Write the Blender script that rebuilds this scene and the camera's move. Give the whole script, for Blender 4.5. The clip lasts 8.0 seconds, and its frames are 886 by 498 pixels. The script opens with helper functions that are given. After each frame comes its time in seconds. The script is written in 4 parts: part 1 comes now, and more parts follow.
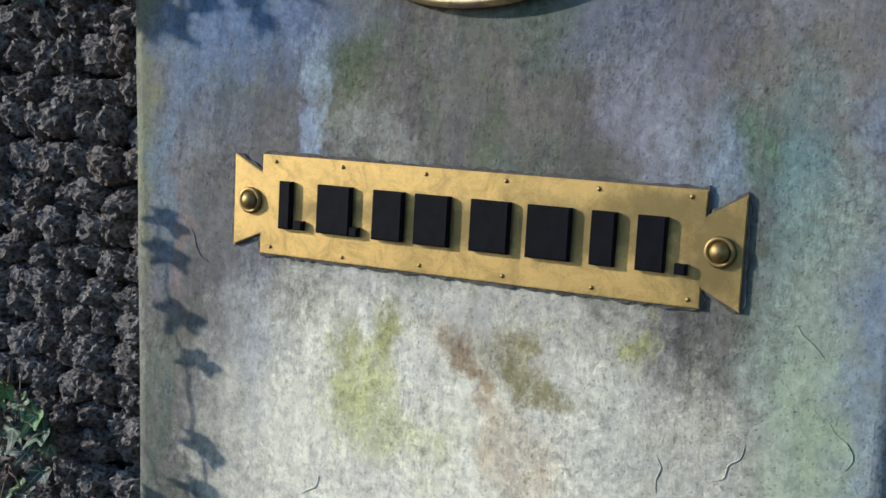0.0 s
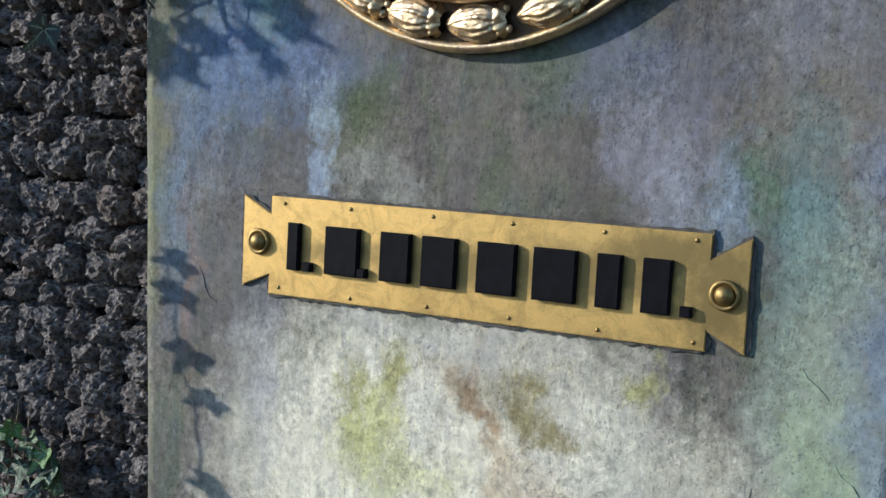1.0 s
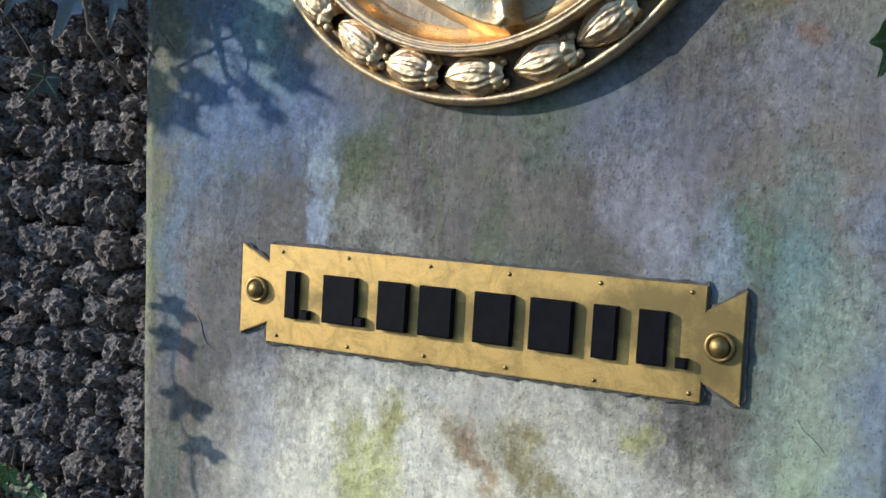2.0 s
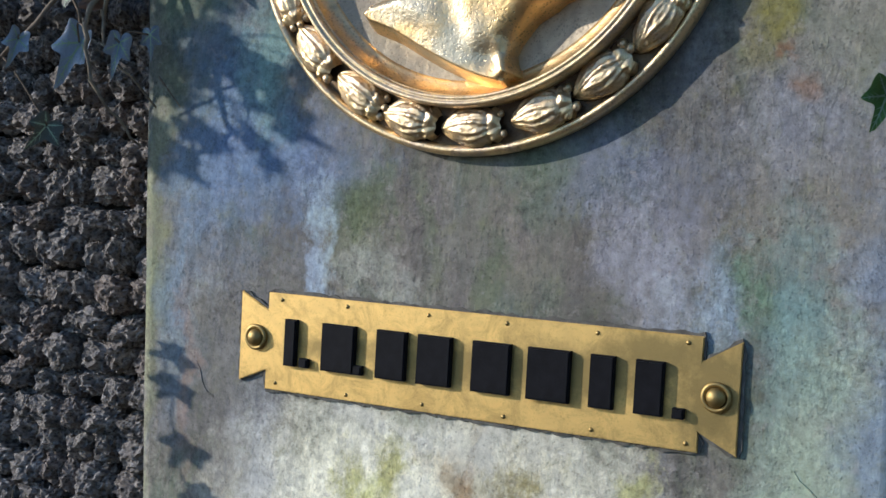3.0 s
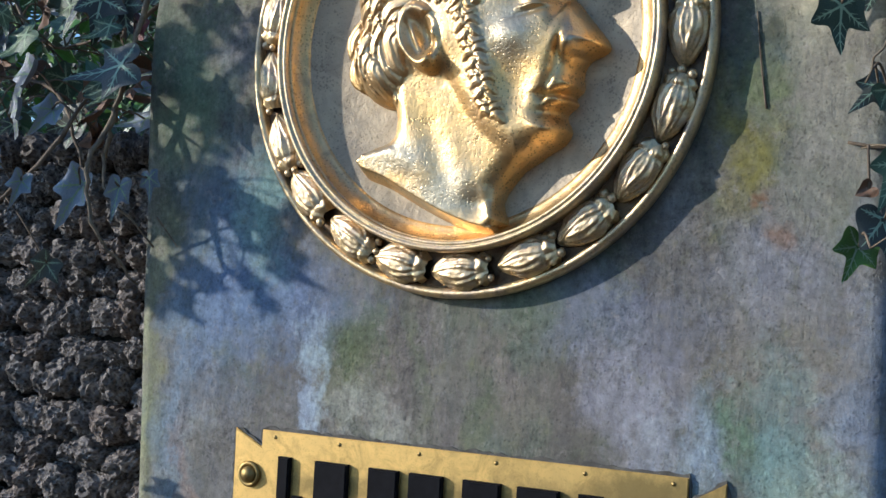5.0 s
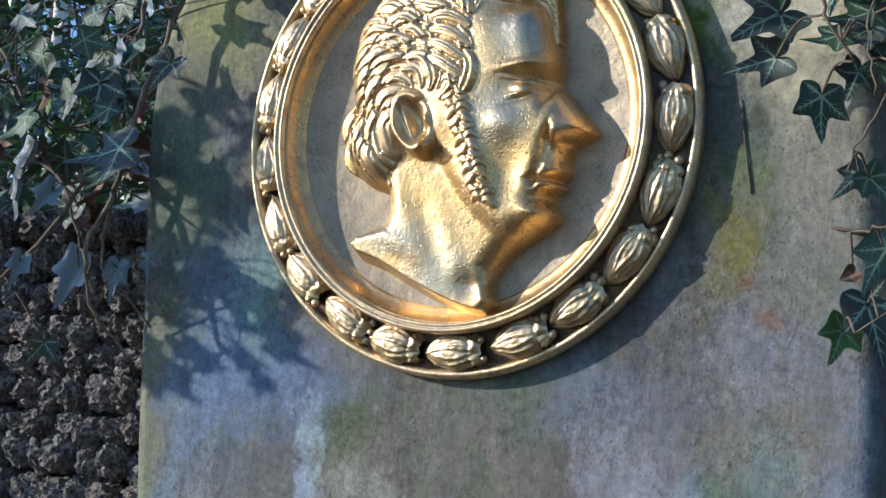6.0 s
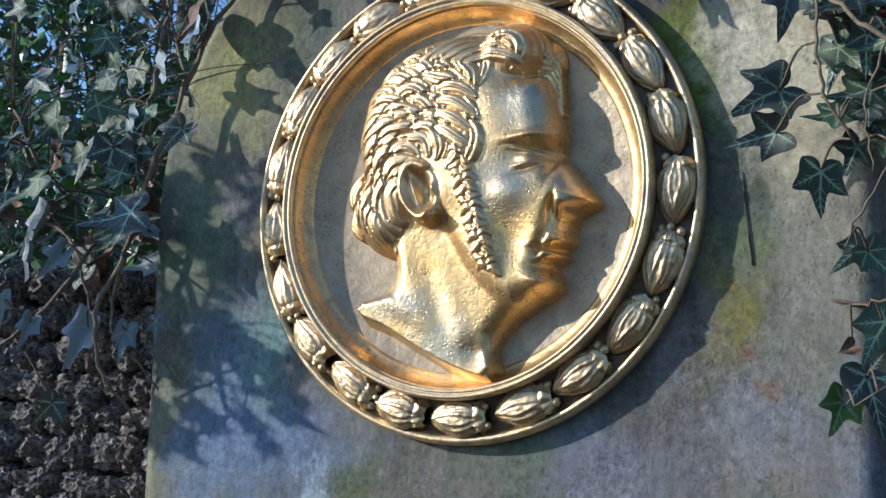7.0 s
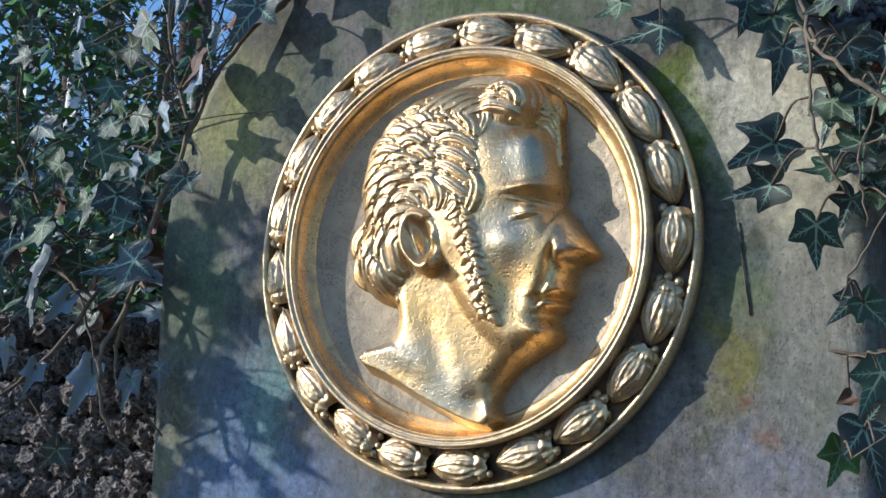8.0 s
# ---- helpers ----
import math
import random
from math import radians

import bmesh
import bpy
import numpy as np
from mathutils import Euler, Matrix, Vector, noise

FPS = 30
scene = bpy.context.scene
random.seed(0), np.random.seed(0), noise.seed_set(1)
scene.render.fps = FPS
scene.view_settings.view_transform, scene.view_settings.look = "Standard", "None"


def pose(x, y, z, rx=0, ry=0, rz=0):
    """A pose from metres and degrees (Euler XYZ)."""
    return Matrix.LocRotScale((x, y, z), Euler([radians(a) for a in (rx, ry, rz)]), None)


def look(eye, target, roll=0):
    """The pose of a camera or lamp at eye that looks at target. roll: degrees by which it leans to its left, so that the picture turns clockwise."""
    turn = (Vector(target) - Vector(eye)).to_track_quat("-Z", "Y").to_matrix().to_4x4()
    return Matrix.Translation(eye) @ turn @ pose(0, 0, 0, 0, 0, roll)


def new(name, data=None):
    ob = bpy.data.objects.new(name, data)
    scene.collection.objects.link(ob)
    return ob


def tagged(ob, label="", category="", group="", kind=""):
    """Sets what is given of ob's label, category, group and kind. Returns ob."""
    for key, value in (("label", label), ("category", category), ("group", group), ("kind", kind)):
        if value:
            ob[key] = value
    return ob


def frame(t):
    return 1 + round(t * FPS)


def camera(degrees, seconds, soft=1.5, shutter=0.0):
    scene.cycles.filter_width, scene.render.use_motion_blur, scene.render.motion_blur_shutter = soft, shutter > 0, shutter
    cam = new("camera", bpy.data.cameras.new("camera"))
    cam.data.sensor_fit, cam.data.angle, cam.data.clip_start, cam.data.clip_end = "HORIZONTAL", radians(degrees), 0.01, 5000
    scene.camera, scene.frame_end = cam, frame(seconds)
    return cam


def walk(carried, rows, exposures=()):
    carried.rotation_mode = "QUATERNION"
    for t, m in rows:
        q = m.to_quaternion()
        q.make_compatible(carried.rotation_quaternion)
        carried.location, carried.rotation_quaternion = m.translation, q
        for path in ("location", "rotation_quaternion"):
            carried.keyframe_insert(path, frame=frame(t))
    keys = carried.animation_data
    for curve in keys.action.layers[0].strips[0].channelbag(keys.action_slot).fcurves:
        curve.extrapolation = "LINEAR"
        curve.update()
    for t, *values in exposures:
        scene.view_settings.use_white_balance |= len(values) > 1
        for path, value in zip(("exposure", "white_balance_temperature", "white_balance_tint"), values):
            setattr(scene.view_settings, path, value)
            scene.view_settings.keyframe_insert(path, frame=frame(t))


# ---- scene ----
cam = camera(41.0, 8.0)
PATH = [
    (0, (0.47, -0.904, 1.145), (-0.451, 0.857, 0.912), 3.2),
    (0.5, (0.47, -0.909, 1.146), (-0.456, 0.851, 0.935), 3.4),
    (1, (0.472, -0.912, 1.155), (-0.462, 0.848, 0.974), 3.2),
    (1.5, (0.471, -0.917, 1.161), (-0.459, 0.848, 1.01), 3.3),
    (3, (0.475, -0.927, 1.184), (-0.456, 0.842, 1.116), 3.3),
    (3.5, (0.478, -0.933, 1.189), (-0.454, 0.836, 1.155), 3.2),
    (4, (0.482, -0.942, 1.203), (-0.445, 0.83, 1.224), 3.1),
    (4.5, (0.485, -0.947, 1.211), (-0.444, 0.823, 1.27), 3.2),
    (6, (0.499, -0.971, 1.242), (-0.421, 0.793, 1.439), 2.7),
    (6.5, (0.501, -0.979, 1.247), (-0.424, 0.778, 1.487), 3.1),
    (7, (0.505, -0.988, 1.257), (-0.42, 0.763, 1.535), 3.1),
    (7.5, (0.509, -0.997, 1.265), (-0.416, 0.748, 1.577), 3.0),
    (8, (0.512, -1.001, 1.279), (-0.415, 0.742, 1.596), 2.8),
]
walk(cam, [(t, look(eye, target, roll)) for t, eye, target, roll in PATH], [(0.0, -0.13, 5800, 10), (4.0, 0.1, 5850, 10), (8.0, 0.0, 5650, 10)])

# ---- light ----
SUN = Vector((-1.92, -1.0, 0.66)).normalized()
world = bpy.data.worlds.new("sky")
scene.world = world
world.use_nodes = True
wn = world.node_tree
sky = wn.nodes.new("ShaderNodeTexSky")
sky.sky_type, sky.sun_disc = "NISHITA", False
sky.sun_elevation, sky.sun_rotation = math.asin(SUN.z), math.atan2(SUN.x, SUN.y)
wn.links.new(sky.outputs[0], wn.nodes["Background"].inputs[0])
sky.dust_density, sky.ozone_density = 0.3, 4.0
wn.nodes["Background"].inputs[1].default_value = 0.2
sun = new("sun", bpy.data.lights.new("sun", "SUN"))
sun.data.energy, sun.data.angle, sun.data.color = 4.5, radians(0.6), (1.0, 0.9, 0.76)
sun.matrix_basis = look(SUN * 20, (0, 0, 0))


# ---- materials ----
def material(name, rough=0.6, metal=0.0, spec=0.5):
    m = bpy.data.materials.new(name)
    m.use_nodes = True
    b = m.node_tree.nodes["Principled BSDF"]
    b.inputs["Roughness"].default_value, b.inputs["Metallic"].default_value = rough, metal
    b.inputs["Specular IOR Level"].default_value = spec
    return m, m.node_tree, b


def node(nt, kind, **values):
    n = nt.nodes.new(kind)
    for key, value in values.items():
        n.inputs[key.replace("_", " ")].default_value = value
    return n


def coords(nt, scale=(1, 1, 1), source="Object"):
    c = nt.nodes.new("ShaderNodeTexCoord")
    mp = nt.nodes.new("ShaderNodeMapping")
    mp.inputs["Scale"].default_value = scale
    nt.links.new(c.outputs[source], mp.inputs["Vector"])
    return mp.outputs[0]


def noise_tex(nt, vec, scale, detail=6, rough=0.6, warp=0.0):
    n = node(nt, "ShaderNodeTexNoise", Scale=scale, Detail=detail, Roughness=rough, Distortion=warp)
    nt.links.new(vec, n.inputs["Vector"])
    return n.outputs["Fac"]


def ramp(nt, fac, *stops):
    r = nt.nodes.new("ShaderNodeValToRGB")
    e = r.color_ramp.elements
    while len(e) < len(stops):
        e.new(0.5)
    for el, (p, c) in zip(e, stops):
        el.position, el.color = p, (*(c if isinstance(c, tuple) else (c, c, c)), 1)
    nt.links.new(fac, r.inputs[0])
    return r.outputs[0]


def mix(nt, fac, a, b, blend="MIX"):
    n = nt.nodes.new("ShaderNodeMix")
    n.data_type, n.blend_type = "RGBA", blend
    for socket, value in ((n.inputs[0], fac), (n.inputs[6], a), (n.inputs[7], b)):
        if isinstance(value, (int, float)):
            socket.default_value = value
        elif isinstance(value, tuple):
            socket.default_value = (*value, 1)
        else:
            nt.links.new(value, socket)
    return n.outputs[2]


def math_node(nt, op, a, b):
    n = nt.nodes.new("ShaderNodeMath")
    n.operation = op
    for socket, value in zip(n.inputs, (a, b)):
        if isinstance(value, (int, float)):
            socket.default_value = value
        else:
            nt.links.new(value, socket)
    return n.outputs[0]


def bump(nt, b, height, strength, distance, after=None):
    n = node(nt, "ShaderNodeBump", Strength=strength, Distance=distance)
    nt.links.new(height, n.inputs["Height"])
    if after:
        nt.links.new(after, n.inputs["Normal"])
    nt.links.new(n.outputs[0], b.inputs["Normal"])
    return n.outputs[0]


def random_value(nt):
    return nt.nodes.new("ShaderNodeObjectInfo").outputs["Random"]


def blotter(nt, p, warp=0.16, warp_scale=9.0, speck_scale=55):
    """Returns a function that lays a soft, ragged blot of paint over a colour, in the x-z plane."""
    wn1 = node(nt, "ShaderNodeTexNoise", Scale=warp_scale, Detail=6.0, Roughness=0.65)
    nt.links.new(p, wn1.inputs["Vector"])
    sub = nt.nodes.new("ShaderNodeVectorMath")
    sub.operation = "SUBTRACT"
    sub.inputs[1].default_value = (0.5, 0.5, 0.5)
    nt.links.new(wn1.outputs["Color"], sub.inputs[0])
    sc = nt.nodes.new("ShaderNodeVectorMath")
    sc.operation = "SCALE"
    sc.inputs["Scale"].default_value = warp
    nt.links.new(sub.outputs[0], sc.inputs[0])
    add = nt.nodes.new("ShaderNodeVectorMath")
    add.operation = "ADD"
    nt.links.new(p, add.inputs[0])
    nt.links.new(sc.outputs[0], add.inputs[1])
    speck = noise_tex(nt, coords(nt, (1, 1, 0.8)), speck_scale, 10, 0.75)

    def blot(col, x, z, rx, rz, paint, amount, hard=0.35, ragged=0.5):
        mp = nt.nodes.new("ShaderNodeMapping")
        mp.vector_type = "POINT"
        mp.inputs["Scale"].default_value = (1 / rx, 0.0, 1 / rz)
        mp.inputs["Location"].default_value = (-x / rx, 0, -z / rz)
        nt.links.new(add.outputs[0], mp.inputs["Vector"])
        ln = nt.nodes.new("ShaderNodeVectorMath")
        ln.operation = "LENGTH"
        nt.links.new(mp.outputs[0], ln.inputs[0])
        edge = math_node(nt, "ADD", ln.outputs["Value"], math_node(nt, "MULTIPLY", math_node(nt, "SUBTRACT", speck, 0.5), ragged * 2))
        fac = ramp(nt, edge, (hard, amount), (0.9, 0.0))
        return mix(nt, fac, col, paint)

    return blot


def stone_material():
    """Weathered, stained plaster of the gravestone. Stains and some painted light and shade are soft blots, warped by
    noise.
    """
    m, nt, b = material("stained_stone", 0.85, 0.0, 0.3)
    p = coords(nt)
    n1 = noise_tex(nt, p, 4, 8, 0.68, 0.6)
    streak = noise_tex(nt, coords(nt, (9, 9, 2.0)), 1.5, 9, 0.72, 0.6)
    hue = noise_tex(nt, coords(nt, (1, 1, 0.6)), 7, 9, 0.7, 0.8)
    col = ramp(nt, hue, (0.3, (0.135, 0.17, 0.165)), (0.43, (0.155, 0.175, 0.13)), (0.52, (0.195, 0.18, 0.155)), (0.62, (0.185, 0.19, 0.195)), (0.72, (0.22, 0.235, 0.19)))
    col = mix(nt, 1.0, col, ramp(nt, n1, (0.3, 0.52), (0.5, 0.8), (0.7, 1.12)), "MULTIPLY")
    col = mix(nt, ramp(nt, streak, (0.46, 0.0), (0.7, 0.55)), col, (0.32, 0.29, 0.25))
    blot = blotter(nt, p)
    for args in STAINS_AND_LIGHT:
        col = blot(col, *args)
    # lichen flecks and fine relief, strong in places and nearly smooth in others
    rough = ramp(nt, noise_tex(nt, coords(nt, (1, 1, 0.6)), 11, 6, 0.65), (0.42, 0.25), (0.66, 0.9))
    fleck = noise_tex(nt, coords(nt, (1, 1, 1)), 120, 8, 0.75)
    flecked = mix(nt, 1.0, col, ramp(nt, fleck, (0.38, 0.42), (0.47, 0.9), (0.52, 1.05), (0.6, 1.4)), "MULTIPLY")
    col = mix(nt, math_node(nt, "ADD", math_node(nt, "MULTIPLY", rough, 0.65), 0.2), col, flecked)
    lichen = noise_tex(nt, coords(nt, (1, 1, 0.9)), 48, 9, 0.72)
    col = mix(nt, ramp(nt, lichen, (0.54, 0.0), (0.66, 0.35)), col, (0.19, 0.19, 0.1))
    col = mix(nt, ramp(nt, lichen, (0.32, 0.5), (0.43, 0.0)), col, (0.36, 0.33, 0.31))
    crust = noise_tex(nt, coords(nt, (1, 1, 0.8)), 46, 14, 0.82, 0.3)
    col = mix(nt, 0.42, col, ramp(nt, crust, (0.42, 0.62), (0.48, 0.95), (0.53, 1.02), (0.58, 1.3)), "MULTIPLY")
    pock = nt.nodes.new("ShaderNodeTexVoronoi")
    pock.inputs["Scale"].default_value = 210
    nt.links.new(p, pock.inputs["Vector"])
    pocks = ramp(nt, math_node(nt, "SUBTRACT", pock.outputs["Distance"], math_node(nt, "MULTIPLY", math_node(nt, "POWER", noise_tex(nt, p, 24, 4, 0.65), 2.0), 0.62)), (0.0, 0.5), (0.1, 1.0))
    col = mix(nt, 0.4, col, pocks, "MULTIPLY")
    run = noise_tex(nt, coords(nt, (1, 1, 0.09)), 55, 8, 0.7)
    col = mix(nt, 0.28, col, ramp(nt, run, (0.36, 0.72), (0.5, 1.0), (0.64, 1.22)), "MULTIPLY")
    skin = noise_tex(nt, coords(nt, (1, 1, 0.6)), 17, 12, 0.7)
    peel = ramp(nt, skin, (0.475, 0.0), (0.5, 1.0))
    col = mix(nt, 1.0, col, mix(nt, peel, (0.94, 0.94, 0.955), (1.04, 1.035, 1.01)), "MULTIPLY")
    nt.links.new(col, b.inputs["Base Color"])
    h1 = bump(nt, b, noise_tex(nt, p, 34, 6, 0.6), 0.35, 0.0016)
    grit = math_node(nt, "MULTIPLY", noise_tex(nt, p, 160, 4, 0.6), rough)
    h2 = bump(nt, b, grit, 0.9, 0.002, h1)
    h3 = bump(nt, b, pocks, 0.5, 0.0008, h2)
    bump(nt, b, peel, 0.5, 0.0004, h3)
    return m


SHADE_BLUE, GREEN, OLIVE, PALE_LIT, RUST, TEAL, DARK = (0.13, 0.22, 0.36), (0.1, 0.14, 0.05), (0.2, 0.18, 0.04), (0.84, 0.8, 0.63), (0.2, 0.11, 0.06), (0.17, 0.28, 0.27), (0.13, 0.13, 0.12)
STAINS_AND_LIGHT = [
    # x, z, radius x, radius z, paint, amount, hard, ragged
    # pale plaster; the brighter light low on the stone is painted in too
    (0.0, 0.84, 0.33, 0.23, PALE_LIT, 0.95, 0.55, 0.25),
    (0.02, 0.73, 0.34, 0.19, PALE_LIT, 0.8, 0.4, 0.3),
    (0.02, 1.15, 0.26, 0.075, (0.19, 0.165, 0.15), 0.5, 0.3, 0.4),
    # next two blots: blue ivy shade painted into the stone's colour
    (-0.25, 1.25, 0.11, 0.17, SHADE_BLUE, 0.65, 0.3, 0.45),
    (-0.19, 1.22, 0.17, 0.09, (0.15, 0.21, 0.34), 0.7, 0.2, 0.6),
    (0.14, 1.23, 0.13, 0.06, (0.2, 0.22, 0.3), 0.6, 0.1, 0.7),
    (0.3, 1.27, 0.07, 0.09, (0.22, 0.235, 0.28), 0.6, 0.1, 0.7),
    (-0.3, 1.1, 0.05, 0.2, (0.2, 0.27, 0.34), 0.7, 0.1, 0.4),
    (-0.24, 1.04, 0.06, 0.16, (0.16, 0.16, 0.16), 0.6, 0.1, 0.4),
    (-0.155, 1.125, 0.025, 0.02, (0.36, 0.42, 0.5), 0.8, 0.5, 0.3),
    (-0.1, 1.17, 0.06, 0.07, GREEN, 0.7, 0.1, 0.7),
    (-0.08, 1.115, 0.09, 0.02, (0.34, 0.35, 0.3), 0.6, 0.1, 0.9),
    (0.05, 1.14, 0.03, 0.06, GREEN, 0.55, 0.1, 0.6),
    (0.08, 1.22, 0.04, 0.05, GREEN, 0.5, 0.1, 0.6),
    (0.18, 1.16, 0.07, 0.08, (0.29, 0.29, 0.34), 0.7, 0.1, 0.8),
    (0.24, 1.13, 0.035, 0.07, (0.3, 0.38, 0.46), 0.7, 0.1, 0.9),
    (0.3, 1.1, 0.05, 0.12, TEAL, 0.9, 0.1, 0.6),
    (0.275, 1.125, 0.03, 0.05, (0.12, 0.17, 0.1), 0.5, 0.0, 1.4),
    (0.33, 0.88, 0.09, 0.3, (0.4, 0.47, 0.37), 0.8, 0.3, 0.4),
    (0.24, 0.8, 0.12, 0.2, (0.6, 0.58, 0.46), 0.75, 0.3, 0.5),
    (0.31, 0.8, 0.06, 0.12, (0.38, 0.48, 0.28), 0.6, 0.1, 0.6),
    (0.36, 1.05, 0.035, 0.4, (0.2, 0.26, 0.36), 0.7, 0.1, 0.4),
    (0.06, 0.95, 0.05, 0.05, (0.24, 0.21, 0.13), 0.7, 0.1, 0.9),
    (0.16, 0.87, 0.07, 0.1, (0.5, 0.5, 0.42), 0.7, 0.1, 1.0),
    (0.07, 0.83, 0.05, 0.05, (0.52, 0.37, 0.22), 0.5, 0.1, 0.6),
    (-0.2, 0.93, 0.04, 0.12, (0.45, 0.46, 0.47), 0.6, 0.1, 0.5),
    (0.255, 1.37, 0.03, 0.09, OLIVE, 0.8, 0.1, 0.6),
    (0.28, 1.42, 0.025, 0.04, GREEN, 0.9, 0.1, 0.9),
    (0.22, 1.58, 0.045, 0.09, (0.13, 0.17, 0.03), 0.95, 0.3, 0.8),
    (0.3, 1.3, 0.022, 0.028, RUST, 0.8, 0.3, 0.8),
    (0.275, 1.335, 0.015, 0.015, RUST, 0.75, 0.3, 0.8),
    (0.31, 1.56, 0.1, 0.13, (0.62, 0.57, 0.42), 0.95, 0.5, 0.3),
    (0.33, 1.4, 0.07, 0.12, (0.29, 0.27, 0.22), 0.75, 0.3, 0.4),
    (-0.28, 1.6, 0.1, 0.12, (0.33, 0.33, 0.13), 0.8, 0.3, 0.4),
    # green stain, darkened with painted shade of the ivy
    (-0.31, 1.43, 0.08, 0.12, (0.12, 0.19, 0.11), 0.7, 0.1, 0.5),
    (-0.21, 1.31, 0.045, 0.1, (0.2, 0.33, 0.3), 0.7, 0.1, 0.9),
    (-0.35, 1.1, 0.025, 0.4, (0.25, 0.26, 0.15), 0.65, 0.1, 0.5),
    (-0.285, 1.0, 0.015, 0.16, (0.28, 0.18, 0.13), 0.6, 0.1, 0.5),
    (0.02, 1.705, 0.2, 0.06, GREEN, 0.8, 0.2, 0.7),
    (-0.109, 0.921, 0.03, 0.035, (0.42, 0.4, 0.15), 0.8, 0.25, 1.2),
    (-0.052, 0.944, 0.032, 0.05, (0.38, 0.36, 0.12), 0.85, 0.3, 1.1),
    (-0.078, 0.888, 0.06, 0.06, (0.55, 0.55, 0.2), 0.8, 0.2, 0.9),
    (-0.040, 0.848, 0.06, 0.05, (0.62, 0.63, 0.3), 0.7, 0.2, 0.9),
    (0.089, 0.940, 0.035, 0.055, (0.28, 0.23, 0.08), 0.8, 0.2, 1.3),
    (0.109, 0.914, 0.022, 0.025, (0.3, 0.25, 0.09), 0.7, 0.2, 1.2),
    (0.181, 0.965, 0.03, 0.045, (0.38, 0.37, 0.14), 0.8, 0.2, 1.4),
    (0.042, 0.933, 0.018, 0.09, (0.32, 0.2, 0.1), 0.8, 0.2, 1.0),
    (0.021, 0.964, 0.05, 0.03, (0.34, 0.25, 0.15), 0.7, 0.2, 0.9),
    (0.059, 0.876, 0.05, 0.06, (0.6, 0.46, 0.28), 0.6, 0.1, 0.9),
    (0.320, 0.918, 0.03, 0.07, (0.42, 0.52, 0.28), 0.5, 0.1, 1.2),
    (0.267, 1.140, 0.022, 0.035, (0.14, 0.22, 0.13), 0.6, 0.1, 1.6),
    (-0.152, 1.181, 0.022, 0.06, (0.36, 0.44, 0.5), 0.75, 0.15, 1.6),
    (-0.134, 1.136, 0.016, 0.05, (0.38, 0.45, 0.48), 0.75, 0.15, 1.6),
    (-0.152, 1.112, 0.02, 0.018, (0.34, 0.41, 0.5), 0.75, 0.3, 0.8),
    (-0.089, 1.183, 0.045, 0.05, (0.1, 0.12, 0.06), 0.6, 0.2, 1.0),
    (0.159, 1.164, 0.05, 0.06, (0.3, 0.3, 0.34), 0.35, 0.1, 1.4),
    (0.202, 1.136, 0.03, 0.05, (0.38, 0.42, 0.46), 0.4, 0.1, 1.5),
    (-0.02, 0.985, 0.2, 0.02, (0.6, 0.58, 0.5), 0.7, 0.2, 0.5),
    (0.29, 1.25, 0.08, 0.09, (0.24, 0.24, 0.26), 0.5, 0.1, 0.6),
    (0.1, 0.8, 0.02, 0.12, (0.6, 0.46, 0.3), 0.5, 0.1, 0.6),
    (0.06, 1.16, 0.02, 0.08, (0.27, 0.22, 0.2), 0.6, 0.1, 0.5),
    (-0.03, 1.17, 0.015, 0.08, (0.13, 0.15, 0.09), 0.6, 0.1, 0.6),
]


def metal_material(name, base, dull, rough, dull_rough, amount, pits=0.3, scale=16.0, metal=1.0, blots=(), lump=0.35, grim=0.6):
    """Gilt or polished brass, worn dull in patches and pitted."""
    m, nt, b = material(name, rough, metal)
    p = coords(nt)
    wear = noise_tex(nt, p, scale, 7, 0.65, 0.5)
    fac = ramp(nt, wear, (0.42, 0.0), (0.66, amount))
    fine = noise_tex(nt, p, 160, 4, 0.65)
    col = mix(nt, fac, base, dull)
    cell = nt.nodes.new("ShaderNodeTexVoronoi")
    cell.inputs["Scale"].default_value = 330
    nt.links.new(p, cell.inputs["Vector"])
    size = math_node(nt, "MULTIPLY", math_node(nt, "POWER", noise_tex(nt, p, 60, 3, 0.6), 2.0), 0.85)
    dots = mix(nt, pits, (1.0, 1.0, 1.0), ramp(nt, math_node(nt, "SUBTRACT", cell.outputs["Distance"], size), (0.0, 0.2), (0.09, 1.0)))
    grime = ramp(nt, noise_tex(nt, p, 38, 9, 0.75, 1.0), (0.36, 0.5), (0.55, 1.0))
    col = mix(nt, grim, col, grime, "MULTIPLY")
    col = mix(nt, 1.0, col, dots, "MULTIPLY")
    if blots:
        # blots of paler gilt and tarnish, and of painted reflection and shade
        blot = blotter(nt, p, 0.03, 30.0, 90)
        for x, z, rx, rz, blot_paint in blots:
            col = blot(col, x, z, rx * 1.25, rz * 1.25, blot_paint, 0.9, 0.35, 0.5)
    nt.links.new(col, b.inputs["Base Color"])
    nt.links.new(mix(nt, fac, (rough,) * 3, (dull_rough,) * 3), b.inputs["Roughness"])
    h = bump(nt, b, noise_tex(nt, p, 55, 6, 0.65), lump, 0.003)
    h = bump(nt, b, fine, min(0.4, lump * 1.5), 0.0012, h)
    bump(nt, b, dots, 0.5, 0.0006, h)
    return m


